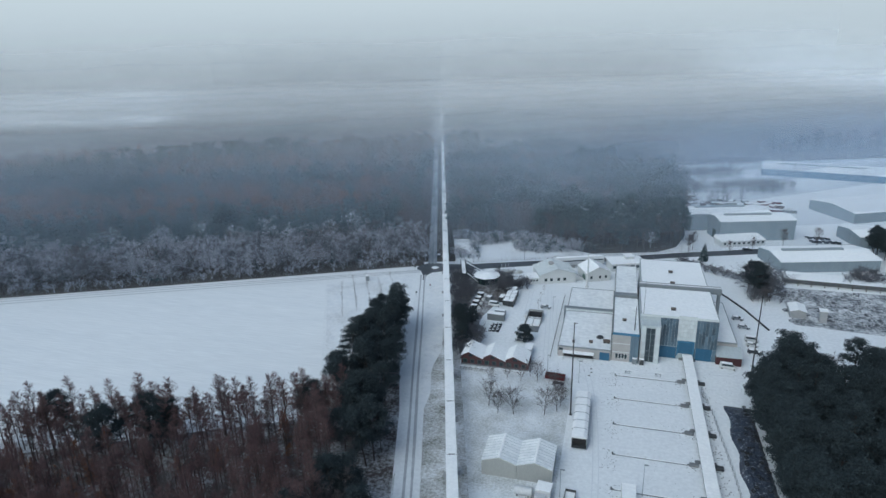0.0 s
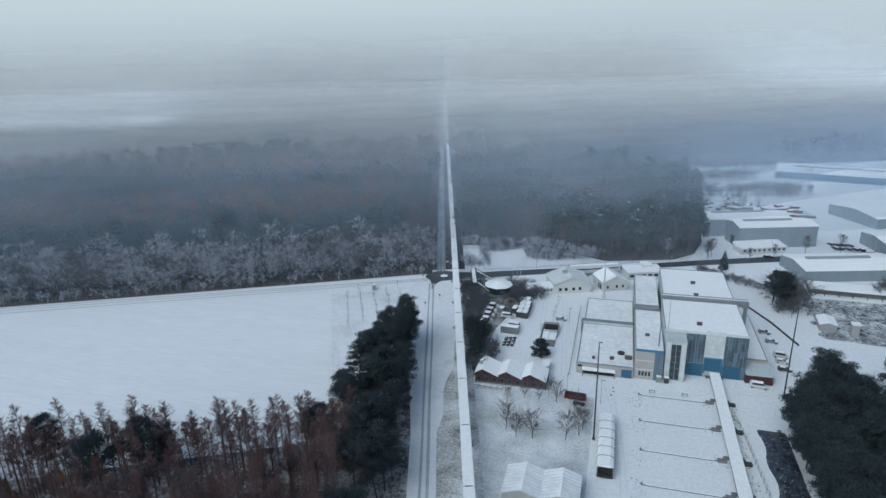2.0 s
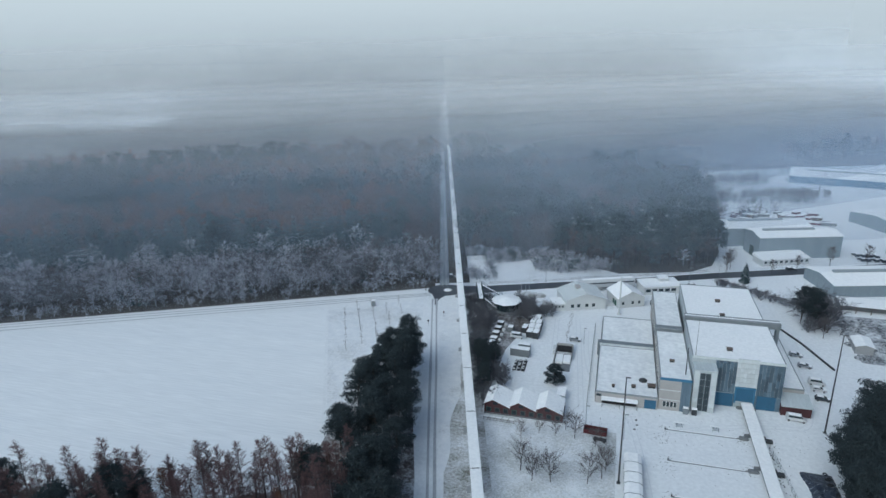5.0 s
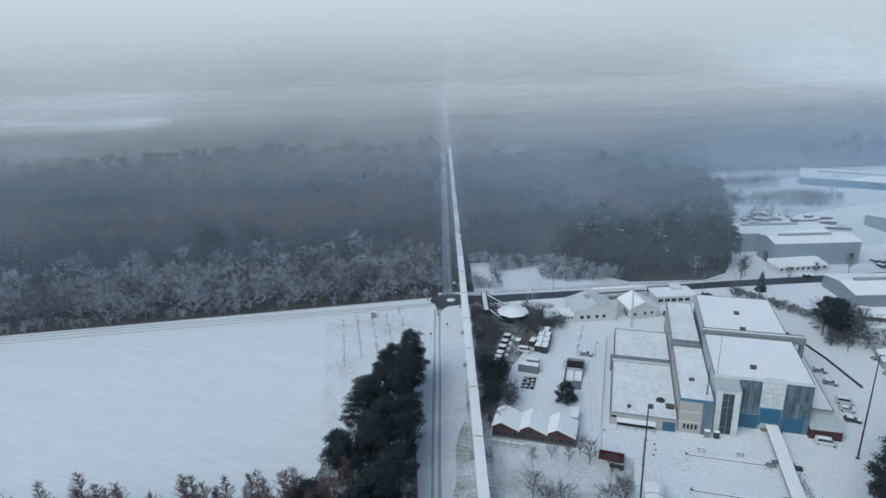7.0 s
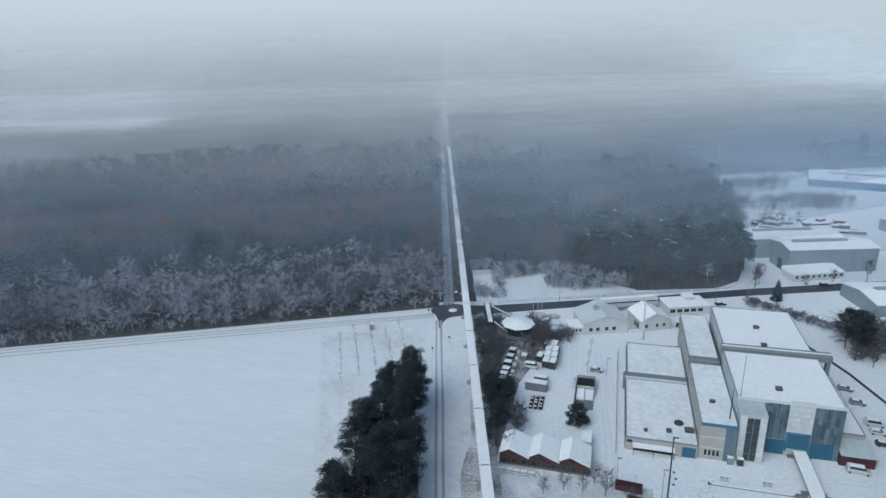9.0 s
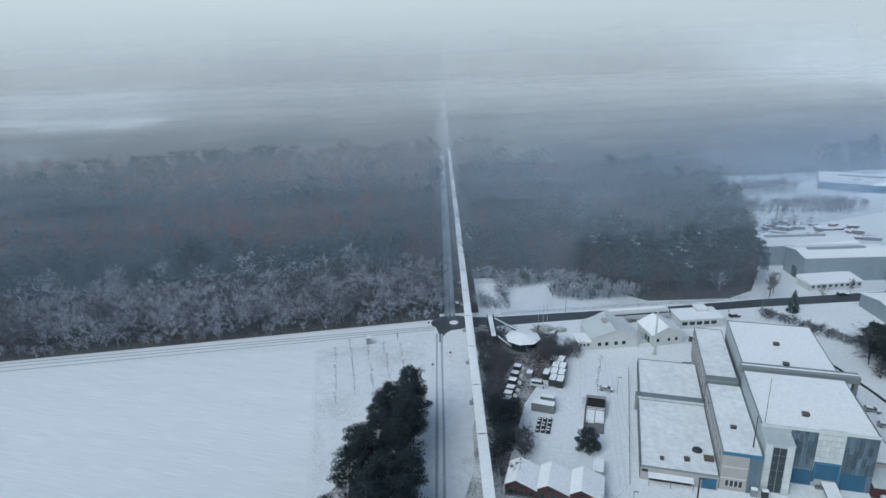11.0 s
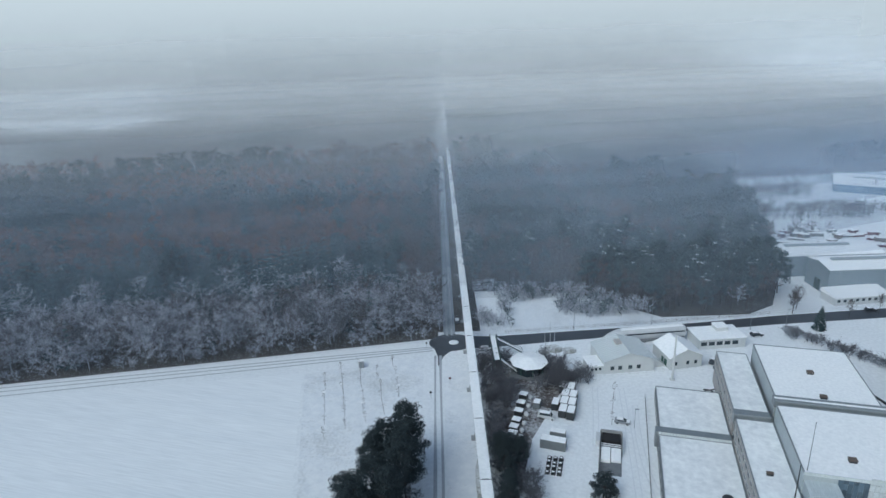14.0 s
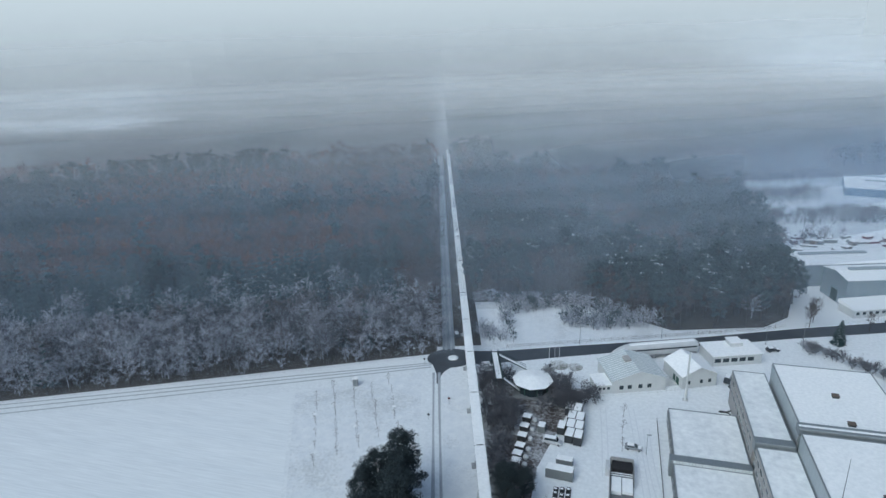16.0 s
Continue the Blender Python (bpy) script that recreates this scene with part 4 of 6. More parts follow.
wood("far_woodland", "distant forest hardly visible in the mist", lambda d, s: (d < -10.8 or d > 4.0) and abs(d) < 0.75 * (s + 140) + 40 and not clear_of_trees(d, s),
     -1000, 900, 760, 1060, 16.0, lambda d, s, r: (Q_PINE, Q_BROWN, Q_SPRUCE)[r.integers(3)], 4)
# scrub in the clearing and along the cross road
wood("scrub", "frosted bushes in the snowy clearing", lambda d, s: (30 < d < 78 and 173.5 < s < right_front(d) + 3 and patchy(d, s, 0.07, 2) > 0.16 - 0.02 * (s - 173) - 0.012 * (d - 45)) or (5 < d < 17 and 166 < s < 206 and patchy(d, s, 0.06, 4) > -0.3)
     or (17 <= d < 30 and 190 < s < 204), 5, 80, 166, 208, 2.0, lambda d, s, r: P_FSHRUB if r.random() < 0.6 else P_GSHRUB, 5)


# ---- single trees ----
def tree_kind(name, pairs, mats):
    """Meshes for a kind of tree: (trunk, crown) for each variant."""
    return [(T.mesh("trunk", mats), C.mesh("crown", mats)) for T, C in pairs]


def plant(name, kind, k, x, y, rz, sc, label, category="tree", group=""):
    t = new(name)
    t.empty_display_size = 0.5
    t.matrix_world = Matrix.LocRotScale((x, y, -0.1), Euler((0, 0, rz)), (sc, sc, sc))
    tagged(t, label, category, group)
    for nm, me in zip(("trunk", "crown"), kind[k % len(kind)]):
        o = new(nm, me)
        o.parent = t
    return t


K_LARCH = tree_kind("larch", [larch(200 + i, 18 + 0.8 * i, 1, 3000, 3.2 + 0.25 * i) for i in range(5)], [BARK, TWIG_RED])
K_RUSTY = tree_kind("larch", [larch(210 + i, 13 + i, 1, 2400, 2.6) for i in range(2)], [BARK, RUST])
K_BIRCH = tree_kind("tree", [bare_tree(220 + i, 13 + i, 2.4, 2400, 20, twig_w=0.036, twig_l=1.1, upward=1.7) for i in range(3)], [BARK, TWIG])
K_PINE = tree_kind("pine", [pine(230 + i, 16.5 + 0.7 * i, 5.0, 48, 220, 0.0, 0.38, 0.40) for i in range(4)], [BARK, NEEDLE, SNOWBIT])
K_YARD = tree_kind("tree", [bare_tree(240 + i, 7.4 + 0.5 * i, 2.7, 2600, 24, twig_w=0.024, twig_l=0.9, thick=0.11, base=0.18, upward=1.6) for i in range(3)], [BARK, TWIG])
K_SAPLING = tree_kind("sapling", [bare_tree(250 + i, 4.6, 0.6, 160, 8, twig_w=0.03, twig_l=0.5, thick=0.05, base=0.4) for i in range(2)], [BARK, TWIG])
K_SPRUCE = tree_kind("spruce", [spruce(260, 9.5, 2.6, 20, 26, 0.25, low=0.05)], [BARK, SPRUCE, SNOWBIT])
K_SHRUB = tree_kind("shrub", [bare_tree(270 + i, 3.0 + 0.5 * i, 1.6, 800, 12, twig_w=0.042, twig_l=0.75, base=0.06, thick=0.06, upward=1.3) for i in range(3)], [BARK, GREY_TWIG])
K_FROSTTREE = tree_kind("tree", [bare_tree(280 + i, 11 + i, 4.8, 2600, 16, twig_w=0.07, twig_l=1.3, thick=0.16, base=0.2) for i in range(2)], [FROST, FROST])

K_FROSTED_OAK = tree_kind("tree", [bare_tree(290, 13, 5.4, 3600, 20, twig_w=0.05, twig_l=1.4, thick=0.2, base=0.22)], [BARK, GREY_TWIG])

rng = np.random.default_rng(77)
# grove at the field's near corner
for d in np.arange(-134, -20, 3.4):
    for s in np.arange(-30, 26, 3.8):
        dd, ss = d + rng.normal() * 1.5, s + rng.normal() * 1.5
        if ss > 24 + 0.07 * (dd + 50) or (abs(ss - (8 + 0.05 * dd)) < 2.0 and dd < -50):
            continue
        r = rng.random()
        if dd > -30 and r < 0.4:
            continue
        if dd > -30 and ss < 18 and r > 0.62:
            kind, nm, lb = K_BIRCH, "deciduous_tree", "tall bare tree with fine brown twigs"
        elif dd > -30:
            kind, nm, lb = K_PINE, "pine", "dark green pine with a bare lower trunk"
        elif r < 0.74:
            kind, nm, lb = K_LARCH, "larch", "slender leafless larch with reddish twigs"
        elif r < 0.83:
            kind, nm, lb = K_RUSTY, "larch", "small larch with rust-coloured needles"
        elif r < 0.965:
            kind, nm, lb = K_BIRCH, "deciduous_tree", "tall bare tree with fine brown twigs"
        else:
            kind, nm, lb = K_PINE, "pine", "dark green pine with a bare lower trunk"
        plant(nm, kind, int(rng.integers(9)), *G(dd, ss), rng.random() * 6.28, 0.8 + 0.3 * rng.random(), lb, group="trees of the grove")
# dark pines beside the road
for d, s, sc in ((-20, 90, 1.0), (-25, 86, 0.9), (-19, 84, 1.0), (-27, 80, 0.85), (-22, 77, 1.05), (-19, 71, 1.0), (-26, 70, 1.0), (-31, 66, 0.85), (-21, 63, 1.0), (-27, 60, 1.05),
                 (-19, 56, 0.95), (-33, 55, 0.9), (-24, 51, 1.05), (-29, 47, 1.0), (-20, 45, 1.0), (-36, 41, 0.9), (-25, 39, 1.05), (-31, 35, 1.0), (-20, 33, 0.9)):
    plant("pine", K_PINE, int(rng.integers(9)), *G(d, s), rng.random() * 6.28, sc, "dense dark green pine beside the road", group="pines beside the road")
for d, s in ((-33, 72), (-30, 76), (-34, 62), (-38, 50), (-22, 30), (-19, 24)):
    plant("deciduous_tree", K_BIRCH, int(rng.integers(9)), *G(d, s), rng.random() * 6.28, 0.6, "low bare tree with fine brown twigs beside the pines", group="trees beside the pines")
# pines beyond the yard
for i in range(230):
    x, y = 37.5 + 68 * rng.random() ** 1.3, 108 + 104 * rng.random()
    if y > 188 + 0.28 * (x - 38) or (x < 42 and y > 178):
        continue
    r = rng.random()
    if r < 0.82:
        plant("pine", K_PINE, int(rng.integers(9)), x, y, rng.random() * 6.28, 0.85 + 0.25 * rng.random(), "dense dark pine at the edge of the yard", group="pines beyond the yard")
    else:
        plant("deciduous_tree", K_BIRCH, int(rng.integers(9)), x, y, rng.random() * 6.28, 0.8, "bare brown tree among the pines", group="pines beyond the yard")
for i in range(26):
    plant("pine", K_PINE, int(rng.integers(9)), 36.4 + 3.0 * rng.random(), 101 + 2.75 * i + rng.normal() * 0.8, rng.random() * 6.28, 0.8 + 0.3 * rng.random(), "dense dark pine leaning over the sheeted heap", group="pines beyond the yard")
for x, y, sc in ((-40.8, 157.7, 1), (-37.3, 154.3, 0.95), (-32.7, 154.9, 1.1), (-23.7, 156.6, 1), (-20.3, 159.5, 1), (-19.5, 162.5, 0.85)):
    plant("yard_tree", K_YARD, int(rng.integers(9)), x, y, rng.random() * 6.28, sc, "bare young tree on the frosted lawn", group="trees on the lawn")
for x, y, sc in ((-33.6, 174.6, 0.6), (-28.3, 174.9, 0.85), (-38.2, 174.7, 0.65), (-31.0, 178.3, 0.7), (-22.5, 172, 0.75), (-43, 172, 0.6)):
    plant("yard_tree", K_YARD, int(rng.integers(9)), x, y, rng.random() * 6.28, sc, "thin bare tree in front of the hut", group="trees in front of the hut")
for x, y in ((-35.2, 249.3), (-35.5, 241.1), (-35.5, 233.4)):
    plant("sapling", K_SAPLING, 0, x, y, rng.random() * 6.28, 1.1, "thin bare sapling in the car park", group="saplings in the car park")
K_BUSHPINE = tree_kind("pine", [pine(300, 6.4, 3.3, 46, 160, 0.02, 0.36, 0.1)], [BARK, NEEDLE, SNOWBIT])
plant("pine", K_BUSHPINE, 0, -37.0, 203.5, 0.5, 1.0, "small bushy pine behind the hut")
plant("spruce", K_SPRUCE, 0, 36.6, 310.0, 0, 1.0, "single dark conical spruce beside the road")
plant("frosted_tree", K_FROSTTREE, 0, -181.5, 239, 1, 1.0, "wide bare tree white with frost at the wood's edge")
plant("frosted_tree", K_FROSTTREE, 1, 12, 327, 1, 0.75, "bare tree white with frost at the wood's edge")
plant("frosted_tree", K_FROSTTREE, 1, -136, 262, 2, 0.9, "wide bare tree white with frost at the wood's edge")
for i in range(22):
    d = -14 - 11.5 * i + rng.normal() * 4
    plant("frosted_tree", K_FROSTTREE, i, *G(d, left_front(d) + 4 + 12 * rng.random()), rng.random() * 6.28, 0.7 + 0.4 * rng.random(), "wide bare tree white with frost at the wood's edge", group="frosted trees along the wood")
# sapling rows
for k in range(5):
    for j in range(6):
        d = -43.4 + 5.3 * k - 1.05 * j + rng.normal() * 0.2
        s = 101.5 + 3.2 * k * 1.1 + 6.4 * j + rng.normal() * 0.4
        if s < 143 and d < -17:
            plant("sapling", K_SAPLING, int(rng.integers(2)), *G(d, s), rng.random() * 6.28, 0.7 + 0.4 * rng.random(), "thin staked sapling on the snowy plot", group="rows of saplings")
# scrub beside the long track and in the works corner
for i in range(460):
    x, y = -82 + 32 * rng.random(), 184 + 80 * rng.random()
    d = (Vector((x, y)) - ORG).dot(AX)
    if d < 3.0 or (x > -64.5 and 217 < y < 246) or (x > -52 and y < 222) or (x > -57 and 205 < y < 222) or math.hypot((x + 62.4) / 8, (y - 255) / 9) < 1:
        continue
    if y < 212 and x > -66 and rng.random() < 0.16:
        plant("pine", K_PINE, int(rng.integers(9)), x, y, rng.random() * 6.28, 0.42 + 0.2 * rng.random(), "low dense pine in the scrub", group="scrub by the track")
    else:
        plant("shrub", K_SHRUB, int(rng.integers(9)), x, y, rng.random() * 6.28, 0.9 + 0.6 * rng.random(), "leafless brown shrub in the scrub", "shrub", group="scrub by the track")
for i in range(26):
    a = rng.random()
    plant("shrub", K_SHRUB, int(rng.integers(9)), -53 + 9 * a + rng.normal(), 249 + 8 * a + rng.normal() * 1.5, rng.random() * 6.28, 1.1, "leafless brown shrub beside the pavilion", "shrub", group="shrubs by the pavilion")
for i in range(44):
    a = i / 44
    plant("shrub", K_SHRUB, int(rng.integers(9)), 24 + 34 * a + rng.normal() * 0.8, 303 - 26 * a + rng.normal() * 1.4, rng.random() * 6.28, 0.9, "leafless dark shrub in the hedge", "shrub", group="hedge by the road")
for x, y, sc in ((51.5, 274, 0.8), (53.5, 269, 0.9), (52, 264.5, 0.8)):
    plant("pine", K_PINE, int(rng.integers(9)), x, y, rng.random() * 6.28, sc, "tall dense dark pine beyond the car park", group="pines by the car park")
for i in range(22):
    plant("shrub", K_SHRUB, int(rng.integers(9)), 49 + 14 * rng.random(), 258 + 22 * rng.random(), rng.random() * 6.28, 1.5, "dark leafless bush beyond the car park", "shrub", group="bushes by the car park")
for x, y, sc in ((55.5, 266, 1.0), (50.2, 270, 0.9), (56.5, 271, 0.95), (57.5, 262.5, 0.8), (53.5, 273.5, 0.95)):
    plant("deciduous_tree", K_FROSTED_OAK, 0, x, y, rng.random() * 6.28, sc, "dense dark leafless tree among the pines", group="trees by the car park")
plant("deciduous_tree", K_FROSTED_OAK, 0, 62, 271, 0.4, 0.85, "wide round bare tree beside the dark pines")
plant("deciduous_tree", K_YARD, 1, 54.7, 257, 0, 0.9, "bare round tree beyond the car park")


# ---- houses of the works ----
def gable_house(m, w, l, eave, ridge, wall, roof, label, over=0.35, name="house", category="building", windows=0, win_z=(1.0, 2.4), doors=()):
    """A house along local y with its gable to the front (-y); w across, l long."""
    t = thing(name, m, label, category)
    h = w / 2
    part("wall", extrude_profile([(-h, 0), (h, 0), (h, eave), (0, ridge), (-h, eave)], 0, l), wall, t)
    k = (ridge - eave) / h
    for sgn, nm in ((-1, "roof"), (1, "roof")):
        bm = bmesh.new()
        a, b = sgn * (h + over), 0.0
        za, zb = eave - k * over, ridge
        lo = [(a, -over, za + 0.02), (b, -over, zb + 0.02), (b, l + over, zb + 0.02), (a, l + over, za + 0.02)]
        hexa(bm, lo, [(x, y, z + 0.18) for x, y, z in lo])
        part(nm, bm, roof, t)
    if windows:
        xs = [-h + w * (i + 0.5) / windows for i in range(windows)]
        wall_windows(t, xs, win_z[0], win_z[1], 0.0, min(1.3, 0.5 * w / windows), WHITE_WALL)
    for x0, x1, z1, mat in doors:
        part("door", blocks((x0, x1, -0.1, 0.02, 0.05, z1)), mat, t)
    return t


def ribs(t, w, l, eave, ridge, n, mat, over=0.35, r=0.05):
    """Standing seams on both slopes of a gable roof."""
    h = w / 2
    k = (ridge - eave) / h
    for i in range(n + 1):
        y = -over + (l + 2 * over) * i / n
        for sgn in (-1, 1):
            bm = bmesh.new()
            a = sgn * (h + over)
            lo = [(a, y - r, eave - k * over + 0.2), (0, y - r, ridge + 0.2), (0, y + r, ridge + 0.2), (a, y + r, eave - k * over + 0.2)]
            hexa(bm, lo, [(x, yy, z + 0.07) for x, yy, z in lo])
            part("seam", bm, mat, t)


# twin-gabled metal shed
SHED_WALL = two_scale("pale_shed_metal", (0.33, 0.345, 0.335), (0.44, 0.45, 0.435), 0.15, 3.0, 0.5, 0.1, stretch=(3, 3, 0.3))
for x0 in (-36.2, -27.1):
    sh = gable_house(pose(x0 + 4.5, 126.2, 0), 9.0, 10.4, 4.2, 5.7, SHED_WALL, PATCHY, "grey sheet-metal shed with a thinly snowed gable roof", 0.12, "metal_shed", "shed")
    part("ridge_cap", blocks((-0.3, 0.3, -0.1, 10.5, 5.82, 5.98)), ROOF_SNOW, sh)
    for i in range(1, 18):
        part("rib", blocks((-4.5 + i * 0.5 - 0.02, -4.5 + i * 0.5 + 0.02, -0.04, 0.0, 0.1, 4.0)), SHED_WALL, sh)
    ribs(sh, 9.0, 10.4, 4.2, 5.7, 9, THIN_SNOW, 0.12, 0.03)

# red-brown hut with three saw-tooth roofs
hut = thing("wooden_hut", pose(-55.4, 181.2, 0), "red-brown wooden hut with three snowy gables", "building")
part("wall", blocks((0, 23.2, 0, 8.2, 0, 2.6)), BRICK, hut)
part("plinth", blocks((-0.06, 23.26, -0.08, 0.0, 0, 0.5)), DARK_CONC, hut)
for i in range(3):
    x0 = 7.73 * i
    prof = [(x0, 2.6), (x0 + 7.73, 2.6), (x0 + 7.73, 2.9), (x0 + 2.6, 5.0), (x0, 3.5)]
    part("gable", extrude_profile(prof, 0.05, 8.15), BRICK, hut)
    for a, b in (((x0 - 0.1, 3.5), (x0 + 2.6, 5.05)), ((x0 + 2.6, 5.05), (x0 + 7.8, 2.85))):
        bm = bmesh.new()
        lo = [(a[0], -0.5, a[1]), (b[0], -0.5, b[1]), (b[0], 8.5, b[1]), (a[0], 8.5, a[1])]
        hexa(bm, lo, [(x, y, z + 0.2) for x, y, z in lo])
        part("roof", bm, ROOF_SNOW, hut)
    part("gable_window", blocks((x0 + 2.6, x0 + 4.0, -0.02, 0.1, 3.2, 4.0)), GLASS, hut)
for i in range(9):
    x = 0.6 + 2.55 * i
    wn_ = part("shutter", blocks((x, x + 1.5, -0.1, 0.0, 0.8, 2.3)), SHUTTER if i % 3 else GREEN, hut)
    part("pane", blocks((x + 0.2, x + 1.3, -0.14, -0.1, 1.0, 2.1)), GLASS, wn_)
tables = []
for i in range(5):
    b = thing("picnic_table", pose(-54.4 + 1.95 * i, 178.6 - 0.06 * i, 0), "snow-covered wooden picnic table outside the hut", "picnic table", "tables outside the hut")
    part("tabletop", blocks((-0.8, 0.8, -0.4, 0.4, 0.7, 0.78)), ROOF_SNOW, b)
    part("bench", blocks((-0.8, 0.8, -0.95, -0.65, 0.42, 0.5)), ROOF_SNOW, b)
    part("bench", blocks((-0.8, 0.8, 0.65, 0.95, 0.42, 0.5)), ROOF_SNOW, b)
    for x in (-0.6, 0.6):
        part("leg", blocks((x - 0.05, x + 0.05, -0.9, 0.9, 0, 0.42), (x - 0.05, x + 0.05, -0.3, 0.3, 0.42, 0.7)), WOOD, b)
white_hut = thing("site_hut", pose(-33.8, 194.5, 0), "small white site hut with a snowy roof", "hut")
part("wall", blocks((-1.2, 1.2, -2.4, 2.4, 0, 2.4)), WHITE_WALL, white_hut)
part("roof", soft(blocks((-1.35, 1.35, -2.55, 2.55, 2.4, 2.65)), 0.06), ROOF_SNOW, white_hut)

# the two white gabled buildings
gh1 = gable_house(pose(-30.6, 264.2, 0, 0, 0, 20.4), 16.8, 13.8, 4.3, 7.0, WHITE_WALL, THIN_SNOW, "white gabled workshop with a seamed roof under thin snow", windows=0)
wall_windows(gh1, (-5.6, -3.0, 0.4, 3.2), 1.2, 2.6, 0.0, 1.3, WHITE_WALL)
ribs(gh1, 16.8, 13.8, 4.3, 7.0, 13, ROOF_SNOW)
part("roof_light", soft(blocks((-2.2, -0.2, 6.5, 9.6, 6.6, 7.5)), 0.1), BEIGE, gh1, "pale ridge light box")
part("lean_to", blocks((-13.2, -8.4, 0.2, 7.0, 0, 2.9)), WHITE_WALL, gh1)
part("lean_to_roof", soft(blocks((-13.5, -8.5, 0, 7.3, 2.9, 3.15)), 0.06), ROOF_SNOW, gh1)
wall_windows(gh1, (-12.3, -11.0, -9.6), 1.4, 2.3, 0.2, 0.8, WHITE_WALL)
part("ramp_wall", extrude_profile([(8.4, 0), (13, 0), (13, 0.6), (8.4, 3.4)], 2.0, 4.5), WHITE_WALL, gh1)
gh2 = gable_house(pose(-12.6, 270.9, 0, 0, 0, 24.5), 11.4, 11.6, 4.2, 6.9, WHITE_WALL, ROOF_SNOW, "white gabled building with a snowy roof", windows=0)
wall_windows(gh2, (-3.6, 0.6, 3.4), 1.3, 2.6, 0.0, 1.0, WHITE_WALL)
part("door", blocks((-5.78, -5.68, 2.0, 3.6, 0.1, 2.5)), GREEN, gh2, "green side door")
part("door", blocks((-5.78, -5.68, 4.2, 5.4, 0.1, 2.5)), GREEN, gh2, "green side door")

# office
office = thing("office", pose(-7.0, 284.8, 0, 0, 0, 19.6), "flat-roofed white office with a row of windows", "building")
part("wall", blocks((0, 16.5, 0, 9.5, 0, 3.6)), WHITE_WALL, office)
part("roof", soft(blocks((-0.3, 16.8, -0.3, 9.8, 3.6, 4.0)), 0.08), ROOF_SNOW, office)
part("rooftop_room", blocks((8.5, 12.5, 5.0, 9.0, 4.0, 5.4)), WHITE_WALL, office)
part("rooftop_roof", blocks((8.3, 12.7, 4.8, 9.2, 5.4, 5.6)), ROOF_SNOW, office)
wall_windows(office, (1.6, 4.4, 7.2, 10.0, 12.8), 1.4, 2.7, 0.0, 2.0)

# pavilion with an octagonal roof
pav = thing("pavilion", pose(-62.4, 257.6, 0.6), "green-framed pavilion with a snowy octagonal roof", "pavilion")
bm = bmesh.new()
bmesh.ops.create_cone(bm, cap_ends=True, segments=8, radius1=6.4, radius2=0.4, depth=1.3)
bmesh.ops.translate(bm, verts=bm.verts, vec=(0, 0, 4.15))
part("roof", bm, ROOF_SNOW, pav)
bm = bmesh.new()
bmesh.ops.create_cone(bm, cap_ends=True, segments=8, radius1=6.2, radius2=6.4, depth=0.25)
bmesh.ops.translate(bm, verts=bm.verts, vec=(0, 0, 3.37))
part("fascia", bm, GREEN, pav)
bm = bmesh.new()
bmesh.ops.create_cone(bm, cap_ends=True, segments=8, radius1=4.8, radius2=4.8, depth=3.2)
bmesh.ops.translate(bm, verts=bm.verts, vec=(0, 0, 1.6))
part("wall", bm, GLASS, pav)
part("terrace", soft(blocks((-5.6, 5.6, -5.6, 5.6, -0.65, 0.0)), 0.2), DARK_CONC, pav)
for i in range(8):
    a = radians(22.5 + 45 * i)
    bm = bmesh.new()
    tube(bm, (5.0 * math.cos(a), 5.0 * math.sin(a), 0), (5.0 * math.cos(a), 5.0 * math.sin(a), 3.3), 0.12, 0.12, 6)
    part("post", bm, GREEN, pav)

# stair tower up to the long track
st = thing("stair_tower", GP(7.2, 140, 0), "dark green steel stairs with snowy treads beside the track", "stairs")
for x in (0.0, 2.2):
    for y in (-7.5, 0.5, 9.0):
        part("post", blocks((x - 0.1, x + 0.1, y - 0.1, y + 0.1, 0, 6.6)), DARK_GREEN, st)
part("deck", blocks((-0.2, 2.4, -7.7, 9.2, 5.5, 5.62)), DARK_GREEN, st)
part("deck_snow", blocks((0.2, 1.9, -7.5, 9.0, 5.62, 5.7)), ROOF_SNOW, st)
part("snow_cover", blocks((-3.0, -0.3, -13.0, 13.0, 0.0, 0.12)), ROOF_SNOW, st)
part("railing", blocks((-0.15, -0.08, -7.7, 9.2, 6.5, 6.58), (2.3, 2.37, -7.7, 9.2, 6.5, 6.58), (-0.15, -0.08, -7.7, 9.2, 6.05, 6.1), (2.3, 2.37, -7.7, 9.2, 6.05, 6.1)), DARK_GREEN, st)
for y in np.arange(-7.5, 9.2, 1.5):
    part("baluster", blocks((2.3, 2.36, y, y + 0.06, 5.65, 6.5)), DARK_GREEN, st)
